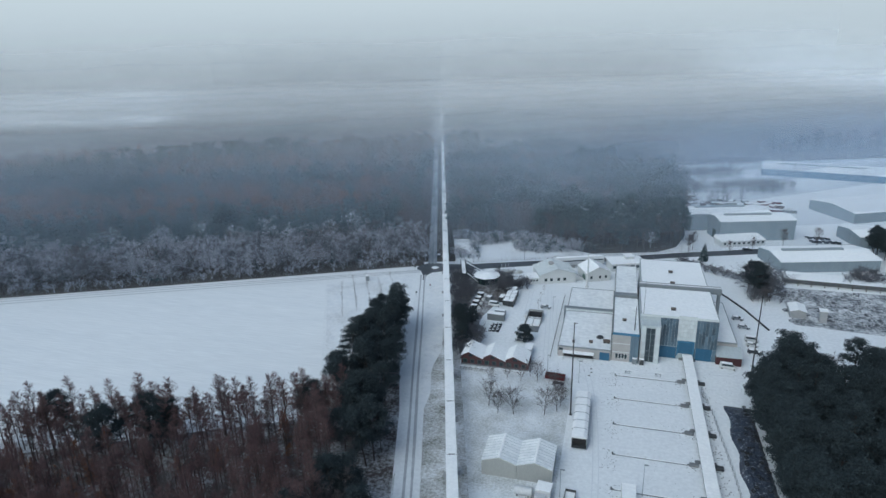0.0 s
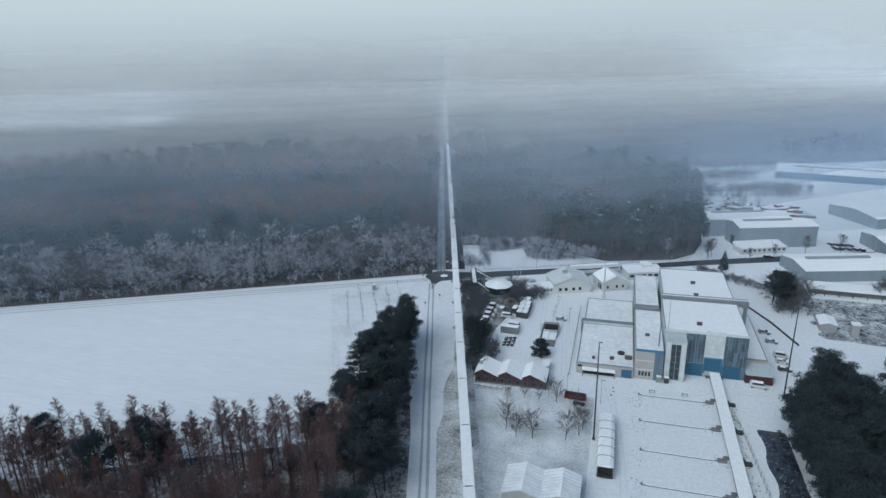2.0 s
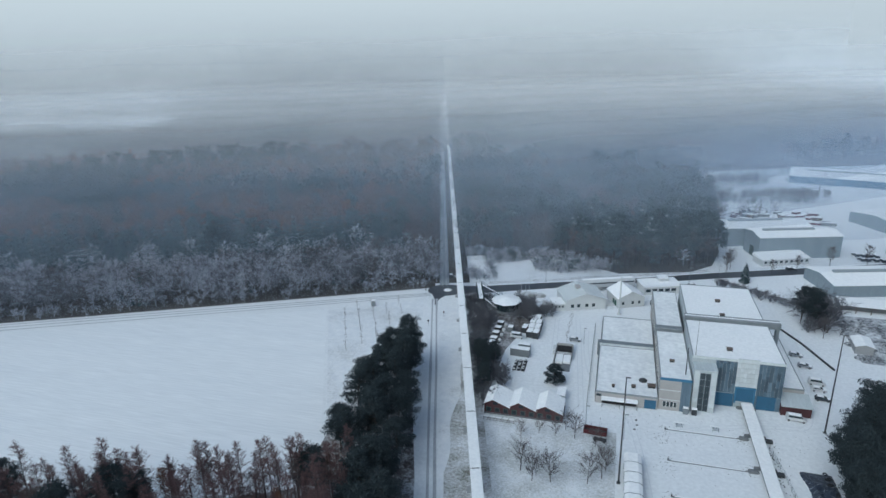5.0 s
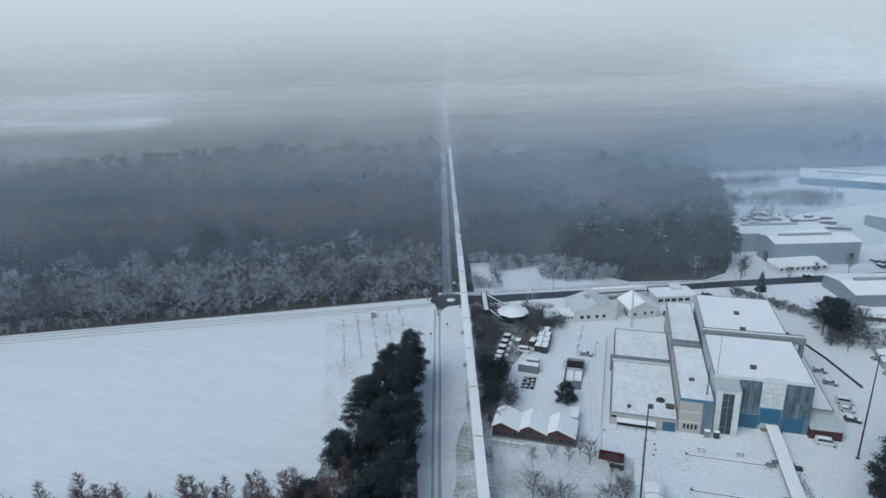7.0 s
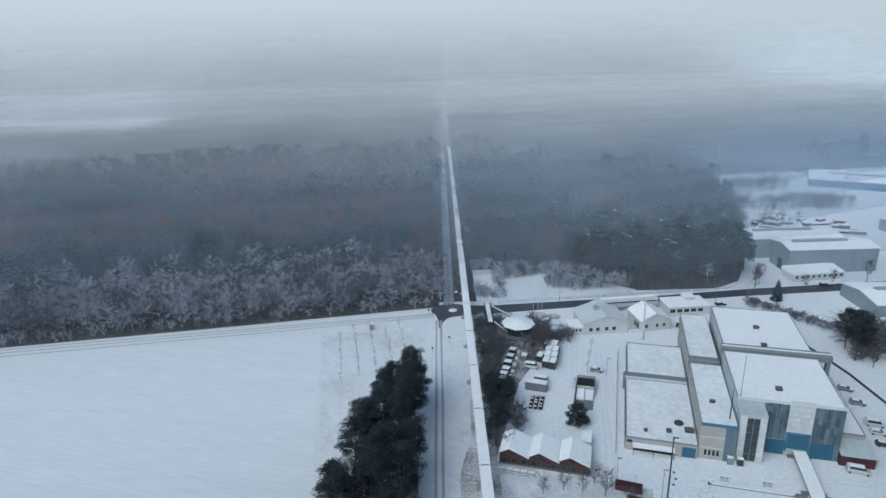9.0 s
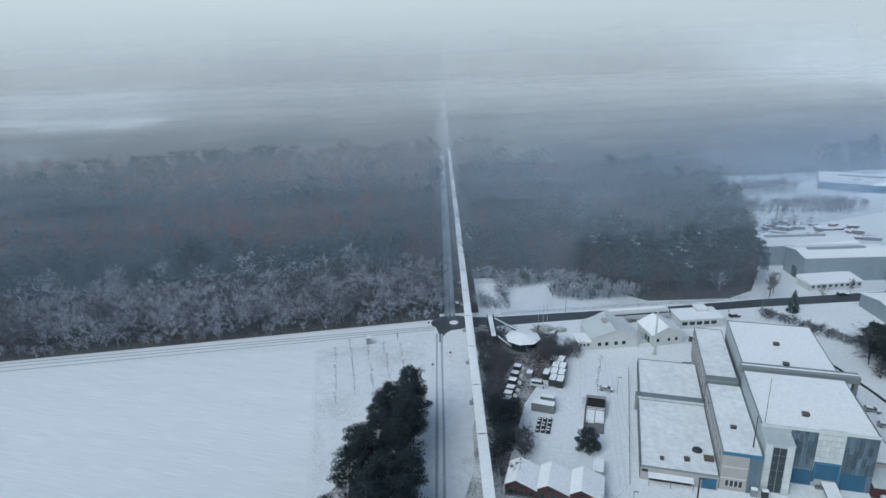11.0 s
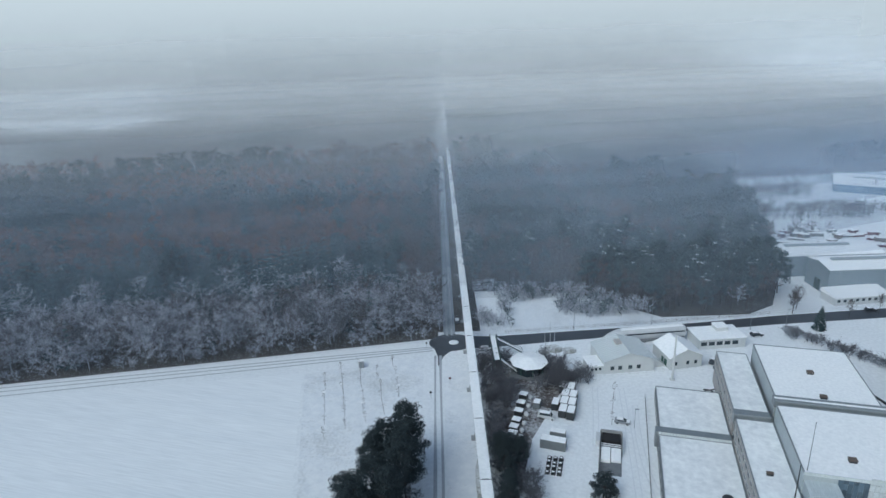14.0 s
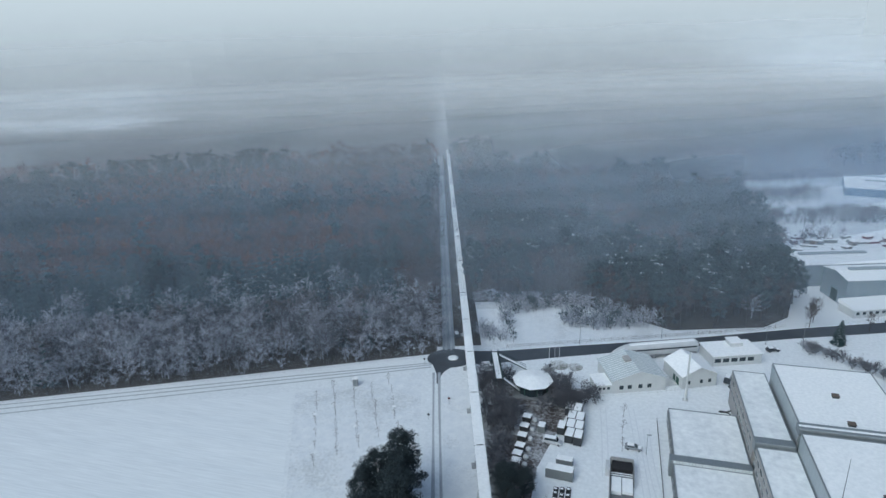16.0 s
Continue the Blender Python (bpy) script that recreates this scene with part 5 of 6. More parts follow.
for y0, x1, n in ((7.6, 11.5, 22), (-7.4, 8.5, 20)):
    for k in range(n):
        x = 2.4 + (x1 - 2.4) * k / n
        z = 5.5 * (1 - k / n)
        part("tread", blocks((x, x + 0.42, y0 - 0.7, y0 + 0.7, z - 0.05, z + 0.06)), ROOF_SNOW, st)
    bm = bmesh.new()
    for yy in (y0 - 0.75, y0 + 0.7):
        hexa(bm, [(2.4, yy, 5.2), (x1, yy, -0.2), (x1, yy + 0.06, -0.2), (2.4, yy + 0.06, 5.2)], [(2.4, yy, 5.5), (x1, yy, 0.15), (x1, yy + 0.06, 0.15), (2.4, yy + 0.06, 5.5)])
        hexa(bm, [(2.4, yy, 6.4), (x1, yy, 0.95), (x1, yy + 0.06, 0.95), (2.4, yy + 0.06, 6.4)], [(2.4, yy, 6.5), (x1, yy, 1.05), (x1, yy + 0.06, 1.05), (2.4, yy + 0.06, 6.5)])
    part("stringer", bm, DARK_GREEN, st)

# the old streamlined train on show
tr = thing("streamlined_train", GP(47.6, 151.4, 0, 5.0), "white streamlined train on a plinth, snow on its roof", "train")
bm = bmesh.new()
secs = [(0.0, 0.4, 1.5, 2.0), (1.2, 1.1, 1.45, 3.0), (3.0, 1.6, 1.4, 4.0), (5.5, 1.95, 1.3, 4.8), (8.0, 2.1, 1.3, 5.2), (29.6, 2.1, 1.3, 5.2), (30.0, 2.0, 1.35, 5.1)]
prev = None
for x, hw, z0, z1 in secs:
    n = 14
    ring = []
    for i in range(n):
        a = 2 * math.pi * i / n
        cy, cz = math.cos(a), math.sin(a)
        ring.append(bm.verts.new((x, hw * math.copysign(abs(cy) ** 0.6, cy), (z0 + z1) / 2 + (z1 - z0) / 2 * math.copysign(abs(cz) ** 0.7, cz))))
    if prev:
        for i in range(n):
            bm.faces.new((prev[i], prev[(i + 1) % n], ring[(i + 1) % n], ring[i]))
    else:
        bm.faces.new(ring)
    prev = ring
bm.faces.new(prev[::-1])
part("body", bm, CARWHITE, tr)
part("snow_cover", soft(blocks((6.5, 29.4, -0.9, 0.9, 5.0, 5.28)), 0.13), ROOF_SNOW, tr)
part("window_band", soft(blocks((4.8, 29.4, -2.12, 2.12, 3.5, 4.0)), 0.05), GLASS, tr, "long dark window band")
for x in (5, 15, 25):
    part("plinth", blocks((x - 0.6, x + 0.6, -1.2, 1.2, 0, 1.4)), CONCRETE, tr)
part("track_beam", blocks((1.0, 30, -1.4, 1.4, 0.9, 1.35)), CONCRETE, tr)

# ---- industrial halls beyond the road ----
def big_hall(m, w, l, eave, ridge, label, wall=FAR_SHEET, lights=0, doors=()):
    """A long hall along local x; its gable faces -x."""
    t = thing("industrial_hall", m, label, "building")
    part("wall", _yprof([(0, 0), (w, 0), (w, eave), (w / 2, ridge), (0, eave)], 0, l), wall, t)
    k = (ridge - eave) / (w / 2)
    for y0, y1, z0, z1 in ((-0.3, w / 2, eave - 0.3 * k, ridge), (w / 2, w + 0.3, ridge, eave - 0.3 * k)):
        bm = bmesh.new()
        lo = [(-0.3, y0, z0 + 0.02), (l + 0.3, y0, z0 + 0.02), (l + 0.3, y1, z1 + 0.02), (-0.3, y1, z1 + 0.02)]
        hexa(bm, lo, [(x, y, z + 0.22) for x, y, z in lo])
        part("roof", bm, ROOF_SNOW, t)
    if lights:
        part("ridge_light", soft(blocks((l * 0.12, l * 0.75, w / 2 - 1.0, w / 2 + 1.0, ridge + 0.1, ridge + 0.9)), 0.15), GREY_SHEET, t)
    for y0, y1, z1 in doors:
        part("gate", blocks((-0.12, 0.0, y0, y1, 0.05, z1)), SHUTTER, t)
    n = int(l / 4)
    for i in range(1, n):
        part("wall_seam", blocks((l * i / n - 0.05, l * i / n + 0.05, -0.05, 0.0, 0, eave - 0.3)), wall, t)
    return t


def _yprof(pts, x0, x1):
    bm = bmesh.new()
    hexa(bm, [(x0, y, z) for y, z in pts], [(x1, y, z) for y, z in pts])
    return bm


big_hall(pose(47.9, 344.0, 0, 0, 0, 15.5), 16.0, 40.5, 11.0, 12.4, "long blue-grey industrial hall with a snowy roof", lights=1, doors=((5, 9, 5),))
big_hall(pose(34.0, 362.5, 0, 0, 0, 15.5), 17.0, 46, 9.6, 11.2, "rear blue-grey industrial hall with a snowy roof", lights=1)
sm = thing("gatehouse", pose(48.2, 333.3, 0, 0, 0, 21), "long low white outbuilding with small windows", "building")
part("wall", blocks((0, 23.5, 0, 8.5, 0, 3.2)), WHITE_WALL, sm)
bm = bmesh.new()
hexa(bm, [(-0.4, -0.4, 3.2), (23.9, -0.4, 3.2), (23.9, 8.9, 3.2), (-0.4, 8.9, 3.2)], [(-0.2, -0.2, 3.5), (23.7, -0.2, 3.5), (23.7, 8.7, 4.6), (-0.2, 8.7, 4.6)])
part("roof", bm, ROOF_SNOW, sm)
wall_windows(sm, [1.5 + 2.6 * i for i in range(9)], 1.4, 2.4, 0.0, 1.2)
h3 = big_hall(pose(68.9, 299, 0, 0, 0, 14.8), 23.0, 46, 5.2, 7.0, "wide dark-walled hall with a snowy roof", wall=FAR_SHEET, lights=1)
h4 = thing("storage_shed", pose(67.5, 283.5, 0, 0, 0, -4), "long low open-fronted storage shed under snow", "shed")
part("wall", blocks((0, 42, 3, 9, 0, 3.0)), DARK_CONC, h4)
part("roof", soft(blocks((-0.4, 42.4, -0.4, 9.4, 3.0, 3.35)), 0.08), ROOF_SNOW, h4)
for i in range(9):
    part("post", blocks((5.2 * i, 5.2 * i + 0.25, 0, 0.25, 0, 3.0)), WOOD, h4)
big_hall(pose(102, 532, 0, 0, 0, -14), 38, 95, 5.2, 6.4, "huge far hall with blue cladding and snowy roof", wall=BLUE_SHEET, lights=1)
big_hall(pose(127, 394, 0, 0, 0, 26), 36, 50, 6, 8, "far grey hall with a snowy roof")
big_hall(pose(115, 345, 0, 0, 0, 12), 22, 50, 6, 7.5, "far grey hall with a snowy roof")
gh = gable_house(pose(64.5, 246.5, 0, 0, 0, -5), 5.5, 8, 2.8, 3.6, CONCRETE, ROOF_SNOW, "small concrete outbuilding with a snowy roof", name="outbuilding")
part("hopper", soft(blocks((7, 9.6, -2, 0.6, 0, 4.6)), 0.2), CONCRETE, gh)
part("hopper_top", soft(blocks((6.8, 9.8, -2.2, 0.8, 4.6, 5.0)), 0.1), ROOF_SNOW, gh)

# yard stock by the far halls
rng = np.random.default_rng(5)
for i in range(46):
    x, y = 38 + 60 * rng.random(), 410 + 28 * rng.random()
    L_, W_, H_ = 2 + 7 * rng.random(), 1.5 + 2 * rng.random(), 0.6 + 1.6 * rng.random()
    a = thing("stacked_goods", pose(x, y, 0, 0, 0, 15 + 20 * rng.normal()), "stack of goods under snow in the far yard", "stack", "stacks in the far yard")
    red = (78 < x < 92 or x < 50) and rng.random() < 0.7
    part("crate", blocks((0, L_, 0, W_, 0, H_)), RED if red else (CONTAINER if i % 2 else WOOD), a)
    part("snow_cover", blocks((0.05, L_ - 0.05, 0.05, W_ - 0.05, H_, H_ + 0.12)), ROOF_SNOW, a)
sheet("rubble_ground", [(62, 240), (125, 232), (125, 279), (64, 280)], -0.03, speckled_snow("rubble_ground", (0.05, 0.055, 0.065), 0.70, 1.05, 0.7, 0.15), "dark rubble ground under patchy snow")
for i in range(110):
    x, y = 62 + 56 * rng.random(), 241 + 37 * rng.random()
    a = thing("rubble_heap", pose(x, y, 0, 0, 0, 360 * rng.random()), "heap of dark rubble dusted with snow", "heap", "heaps beyond the pines")
    bm = bmesh.new()
    bmesh.ops.create_icosphere(bm, subdivisions=2, radius=0.6 + 1.3 * rng.random())
    for v in bm.verts:
        v.co.z = max(-0.1, v.co.z * 0.45)
        v.co *= 1 + 0.25 * noise.noise(v.co * 1.3 + Vector((i, 0, 0)))
    part("rubble", bm, speckled_snow("rubble_snow", (0.05, 0.055, 0.065), 0.6, 1.0, 1.5, 0.5) if i == 0 else bpy.data.materials["rubble_snow"], a)


# ---- vehicles ----
def car(x, y, rz, paint_, label, kind="car", length=4.4):
    t = thing(kind, pose(x, y, 0, 0, 0, rz), label, kind.replace("_", " "))
    L_ = length / 2
    van = kind == "van"
    bm = bmesh.new()
    low_p = [(-L_, 0.35), (L_, 0.35), (L_, 0.75), (L_ - 0.9, 0.95 if not van else 1.15), (-L_, 0.95)]
    hexa(bm, [(px, -0.88, pz) for px, pz in low_p], [(px, 0.88, pz) for px, pz in low_p])
    top = 1.45 if not van else 2.1
    cab = [(-L_ + 0.05, 0.94), (L_ - (0.95 if van else 1.25), 0.94), (L_ - (1.5 if van else 2.0), top), (-L_ + (0.15 if van else 0.5), top)]
    hexa(bm, [(px, -0.78, pz) for px, pz in cab], [(px, 0.78, pz) for px, pz in cab])
    bmesh.ops.bevel(bm, geom=bm.edges[:], offset=0.06, segments=1, affect="EDGES")
    part("body", bm, paint_, t)
    for sgn in (-1, 1):
        g = [(-L_ + 0.6, 1.0 if not van else 1.3), (L_ - (1.1 if van else 1.45), 1.0 if not van else 1.3), (L_ - (1.5 if van else 2.0), top - 0.12), (-L_ + 0.7, top - 0.12)]
        bm = bmesh.new()
        hexa(bm, [(px, sgn * 0.77, pz) for px, pz in g], [(px, sgn * 0.80, pz) for px, pz in g])
        part("side_window", bm, GLASS, t)
    bm = bmesh.new()
    a, b = L_ - (0.95 if van else 1.25), L_ - (1.5 if van else 2.0)
    hexa(bm, [(a - 0.02, -0.7, 1.0), (a - 0.02, 0.7, 1.0), (b + 0.05, 0.65, top - 0.08), (b + 0.05, -0.65, top - 0.08)], [(a + 0.04, -0.7, 1.02), (a + 0.04, 0.7, 1.02), (b + 0.1, 0.65, top - 0.05), (b + 0.1, -0.65, top - 0.05)])
    part("windscreen", bm, GLASS, t)
    part("snow_cover", soft(blocks((-L_ + 0.55, L_ - (1.6 if van else 2.1), -0.68, 0.68, top - 0.01, top + 0.07)), 0.03), ROOF_SNOW, t)
    if not van:
        part("bonnet_snow", soft(blocks((L_ - 1.1, L_ - 0.15, -0.7, 0.7, 0.88, 0.98)), 0.03), ROOF_SNOW, t)
    for px in (-L_ + 0.8, L_ - 0.8):
        for sgn in (-1, 1):
            bm = bmesh.new()
            tube(bm, (px, sgn * 0.72, 0.32), (px, sgn * 0.9, 0.32), 0.32, 0.32, 12)
            w_ = part("wheel", bm, BLACK, t)
            bm = bmesh.new()
            tube(bm, (px, sgn * 0.9, 0.32), (px, sgn * 0.92, 0.32), 0.18, 0.18, 8)
            part("rim", bm, STEEL, w_)
    return t


car(32.6, 198.2, -6, CARWHITE, "white delivery van parked beside the annex", "van", 5.4)
car(41.8, 240, -14, CARSILVER, "silver car parked along the fence, dusted with snow")
car(42.8, 232.3, -12, CARSILVER, "silver car parked along the fence, dusted with snow")
car(43.6, 221.2, -8, CARWHITE, "white van parked along the fence", "van", 5.0)
car(43.2, 217.2, -8, CARWHITE, "white car parked along the fence")
car(42.9, 211.6, -8, CARDARK, "dark car parked along the fence")
car(-32.6, 234.9, -4, CARSILVER, "silver car parked alone in the snowy car park")
car(-53.8, 232.6, -4, CARWHITE, "white van parked among the trailers", "van", 5.2)
car(-3.5, 276.5, 70, CARDARK, "dark van parked beside the white building", "van", 5.0)
car(-1.8, 272, 20, CARDARK, "dark car parked beside the white building")
car(*G(-10.4, 172), 105, CARDARK, "dark car at the woodland roadside")
car(*G(-3.6, 173), 107, CARDARK, "dark car at the woodland roadside")
car(14, 300, 18, CARDARK, "dark car by the road")
for x, y in ((60, 336), (76, 338.5), (80, 340)):
    car(x, y - 5, 16, CARDARK, "dark car parked before the outbuilding")


def trailer(x, y, rz, l, w, h, label, body=CONTAINER, name="container", group=""):
    t = thing(name, pose(x, y, 0, 0, 0, rz), label, name.replace("_", " "), group)
    part("body", soft(blocks((-w / 2, w / 2, -l / 2, l / 2, 0.15, h)), 0.05), body, t)
    part("snow_cover", soft(blocks((-w / 2 + 0.05, w / 2 - 0.05, -l / 2 + 0.05, l / 2 - 0.05, h, h + 0.12)), 0.04), ROOF_SNOW, t)
    part("skid", blocks((-w / 2 + 0.1, -w / 2 + 0.3, -l / 2, l / 2, 0, 0.15), (w / 2 - 0.3, w / 2 - 0.1, -l / 2, l / 2, 0, 0.15)), DARK_STEEL, t)
    n = max(2, int(l / 0.6))
    for i in range(1, n):
        yy = -l / 2 + l * i / n
        part("rib", blocks((-w / 2 - 0.04, -w / 2, yy - 0.05, yy + 0.05, 0.2, h - 0.1)), body, t)
    return t


# row of tyred carts and their tarps
for i, (x, y) in enumerate(((-61.9, 221.4), (-62.0, 224.4), (-61.8, 227.8), (-61.9, 232.4), (-61.9, 236.8), (-61.8, 241.4))):
    t = thing("cable_drum_cart", pose(x, y, 0, 0, 0, -8), "dark wheeled crate with a snowy lid", "cart", "row of carts")
    part("crate", blocks((-1.15, 1.15, -1.0, 1.0, 0.45, 1.8)), DARK_STEEL, t)
    part("lid", soft(blocks((-1.25, 1.25, -1.1, 1.1, 1.8, 1.95)), 0.05), ROOF_SNOW, t)
    bm = bmesh.new()
    bmesh.ops.create_uvsphere(bm, u_segments=12, v_segments=8, radius=0.75)
    bmesh.ops.translate(bm, verts=bm.verts, vec=(2.2, 0.2, 0.75))
    part("drum", bm, CARWHITE, t)
    for sx in (-0.8, 0.8):
        for sy in (-1.02, 1.02):
            bm = bmesh.new()
            tube(bm, (sx, sy - 0.08, 0.3), (sx, sy + 0.08, 0.3), 0.3, 0.3, 10)
            part("wheel", bm, BLACK, t)
trailer(-57.2, 237.8, -4, 2.6, 2.0, 2.0, "small grey box trailer with a snowy lid", name="box_trailer")
random.seed(3)
for i in range(4):
    for j in range(2):
        trailer(-47.0 - 2.35 * j - 0.9 * (i == 3), 234.8 + 4.3 * i + 0.6 * j, -6, 4.0, 2.2, 2.6 - 0.2 * j, "dark flat trailer loaded with snowy covers", DARK_STEEL, "loaded_trailer", "trailers in the car park")
trailer(-51.8, 238.6, -6, 3.8, 2.0, 2.3, "dark flat trailer loaded with snowy covers", DARK_STEEL, "loaded_trailer", "trailers in the car park")
trailer(-50.6, 219.6, 86, 6.8, 2.6, 2.7, "grey shipping container in the scrub", CONTAINER, "container")
trailer(-49.8, 224.2, 86, 4.2, 2.0, 2.2, "grey container with a snowy roof", CONTAINER, "container")
# pallets with parts
for i in range(4):
    for j in range(3):
        t = thing("pallet", pose(-51.0 + 1.5 * j, 209.0 + 1.9 * i, 0), "dark pallet of parts dusted with snow", "pallet", "pallets by the container")
        part("deck", blocks((-0.6, 0.6, -0.8, 0.8, 0, 0.15)), DARK_STEEL, t)
        part("load", soft(blocks((-0.45, 0.4, -0.6, 0.5, 0.15, 0.5 + 0.2 * ((i + j) % 3))), 0.08), DARK_STEEL, t)
        part("snow_cover", soft(blocks((-0.4, 0.3, -0.5, 0.1, 0.5 + 0.2 * ((i + j) % 3), 0.58 + 0.2 * ((i + j) % 3))), 0.03), ROOF_SNOW, t)
# open bin frame with wood
cp = thing("storage_bay", pose(-35.6, 219.5, 0), "open storage bay with dark timber and snowy sheets", "storage bay")
part("floor", blocks((-2.8, 2.8, -8, 8.2, -0.02, 0.1)), DARK_CONC, cp)
part("wall", blocks((-3.0, -2.8, -8, 8.2, 0, 1.8), (2.8, 3.0, 0, 8.2, 0, 1.8), (-2.8, 2.8, 8.0, 8.2, 0, 2.2)), CONCRETE, cp)
part("timber_load", soft(blocks((-2.4, 2.5, 4.4, 7.8, 0.1, 1.5)), 0.1), BLACK, cp)
part("sheet", soft(blocks((-2.5, -0.1, -3.5, 2.0, 0.1, 1.1)), 0.06), ROOF_SNOW, cp)
part("sheet", soft(blocks((0.1, 2.6, -3.0, 2.2, 0.1, 0.9)), 0.06), ROOF_SNOW, cp)
part("rail", blocks((-2.6, 2.6, 2.6, 2.8, 0.9, 1.05), (-2.6, 2.6, 3.4, 3.6, 0.9, 1.05)), ROOF_SNOW, cp)
part("cabinet", soft(blocks((-4.0, -2.9, 3.0, 7.0, 0, 1.9)), 0.05), CARWHITE, cp)
# red skip
sk = thing("red_skip", pose(-22.8, 178.6, 0, 0, 0, -4), "dark red open container with snow inside", "container")
part("side", blocks((-3.2, 3.2, -1.2, -1.1, 0.2, 1.5), (-3.2, 3.2, 1.1, 1.2, 0.2, 1.5), (-3.2, -3.1, -1.1, 1.1, 0.2, 1.5), (3.1, 3.2, -1.1, 1.1, 0.2, 1.5)), RED, sk)
part("floor", blocks((-3.1, 3.1, -1.1, 1.1, 0.2, 0.5)), DARK_STEEL, sk)
for i in range(8):
    part("rib", blocks((-3.0 + 0.85 * i, -2.9 + 0.85 * i, -1.27, -1.2, 0.2, 1.45)), RED, sk)
t = thing("hand_cart", pose(-21.4, 175.2, 0, 0, 0, -6), "low dark cart beside the skip", "cart")
part("bed", soft(blocks((-1.8, 1.8, -0.7, 0.7, 0.4, 0.6)), 0.05), DARK_STEEL, t)
for x in (-1.2, 1.2):
    for y in (-0.7, 0.7):
        bm = bmesh.new()
        tube(bm, (x, y - 0.08, 0.3), (x, y + 0.08, 0.3), 0.3, 0.3, 10)
        part("wheel", bm, BLACK, t)
# long tented trailer
tt = thing("covered_wagon", pose(-12.8, 154.8, 0, 0, 0, 0.6), "long white tarpaulin-covered wagon with snow on top", "wagon")
prof = [(-2.1, 0.9), (2.1, 0.9), (2.1, 2.9), (1.2, 3.35), (-1.2, 3.35), (-2.1, 2.9)]
part("cover", extrude_profile(prof, -11.4, 12.4), CARWHITE, tt)
part("snow_cover", extrude_profile([(-2.15, 2.9), (2.15, 2.9), (1.2, 3.45), (-1.2, 3.45)], -11.5, 12.4), ROOF_SNOW, tt)
# black plate in place of the wagon's unlit interior
part("opening_shade", extrude_profile([(-1.8, 1.0), (1.8, 1.0), (1.8, 2.7), (-1.8, 2.7)], -11.55, -11.42), BLACK, tt)
part("chassis", blocks((-2.0, 2.0, -12.2, 12.2, 0.5, 0.9)), DARK_STEEL, tt)
part("bumper", blocks((-2.0, 2.0, -12.5, -12.2, 0.4, 0.7), (-1.9, -1.7, -12.4, -11.5, 0.7, 2.9), (1.7, 1.9, -12.4, -11.5, 0.7, 2.9)), DARK_STEEL, tt)
for k in range(1, 6):
    yk = -11.4 + 4.0 * k
    part("hoop", extrude_profile([(-2.2, 0.9), (-2.12, 0.9), (-2.12, 2.95), (-1.2, 3.47), (1.2, 3.47), (2.12, 2.95), (2.12, 0.9), (2.2, 0.9), (2.2, 3.0), (1.25, 3.55), (-1.25, 3.55), (-2.2, 3.0)], yk - 0.06, yk + 0.06), STEEL, tt)
for y in (-9, -7.5, 8, 9.5):
    for x in (-1.7, 1.7):
        bm = bmesh.new()
        tube(bm, (x - 0.15, y, 0.5), (x + 0.15, y, 0.5), 0.5, 0.5, 12)
        part("wheel", bm, BLACK, tt)
# things at the near end of the yard
tk = thing("box_truck", pose(-19.6, 121.3, 0, 0, 0, -6), "white box truck with a snowy roof", "truck")
part("box", soft(blocks((-1.9, 1.9, -1.4, 2.2, 0.6, 2.9)), 0.06), CARWHITE, tk)
part("snow_cover", soft(blocks((-1.85, 1.85, -1.35, 2.15, 2.9, 3.05)), 0.05), ROOF_SNOW, tk)
part("cab", soft(blocks((-1.7, 1.0, -3.2, -1.5, 0.5, 2.3)), 0.15), CARWHITE, tk)
tn = thing("tank", pose(-24.6, 121, 0), "white lying tank half covered with snow", "tank")
bm = bmesh.new()
tube(bm, (-2.2, 0, 1.3), (2.2, 0, 1.3), 1.15, 1.15, 18)
part("vessel", bm, CARWHITE, tn)
part("saddle", blocks((-1.6, -1.2, -0.8, 0.8, 0, 0.7), (1.2, 1.6, -0.8, 0.8, 0, 0.7)), DARK_CONC, tn)
fb = thing("open_trailer", pose(-13.4, 121.4, 0, 0, 0, -3), "dark open trailer with snow on its bed", "trailer")
part("bed", blocks((-1.2, 1.2, -2.6, 2.4, 0.5, 0.8)), ROOF_SNOW, fb)
part("board", blocks((-1.3, -1.2, -2.6, 2.4, 0.5, 1.3), (1.2, 1.3, -2.6, 2.4, 0.5, 1.3), (-1.3, 1.3, 2.4, 2.5, 0.5, 1.5)), DARK_STEEL, fb)
for x in (-1.1, 1.1):
    bm = bmesh.new()
    tube(bm, (x - 0.1, 0, 0.35), (x + 0.1, 0, 0.35), 0.35, 0.35, 10)
    part("wheel", bm, BLACK, fb)
trailer(0.4, 123.5, 1, 9.0, 3.4, 2.6, "white site container with a snowy roof", WHITE_WALL, "container")
trailer(10.5, 117.5, 1, 6.0, 3.0, 2.6, "white site container with a snowy roof", WHITE_WALL, "container")
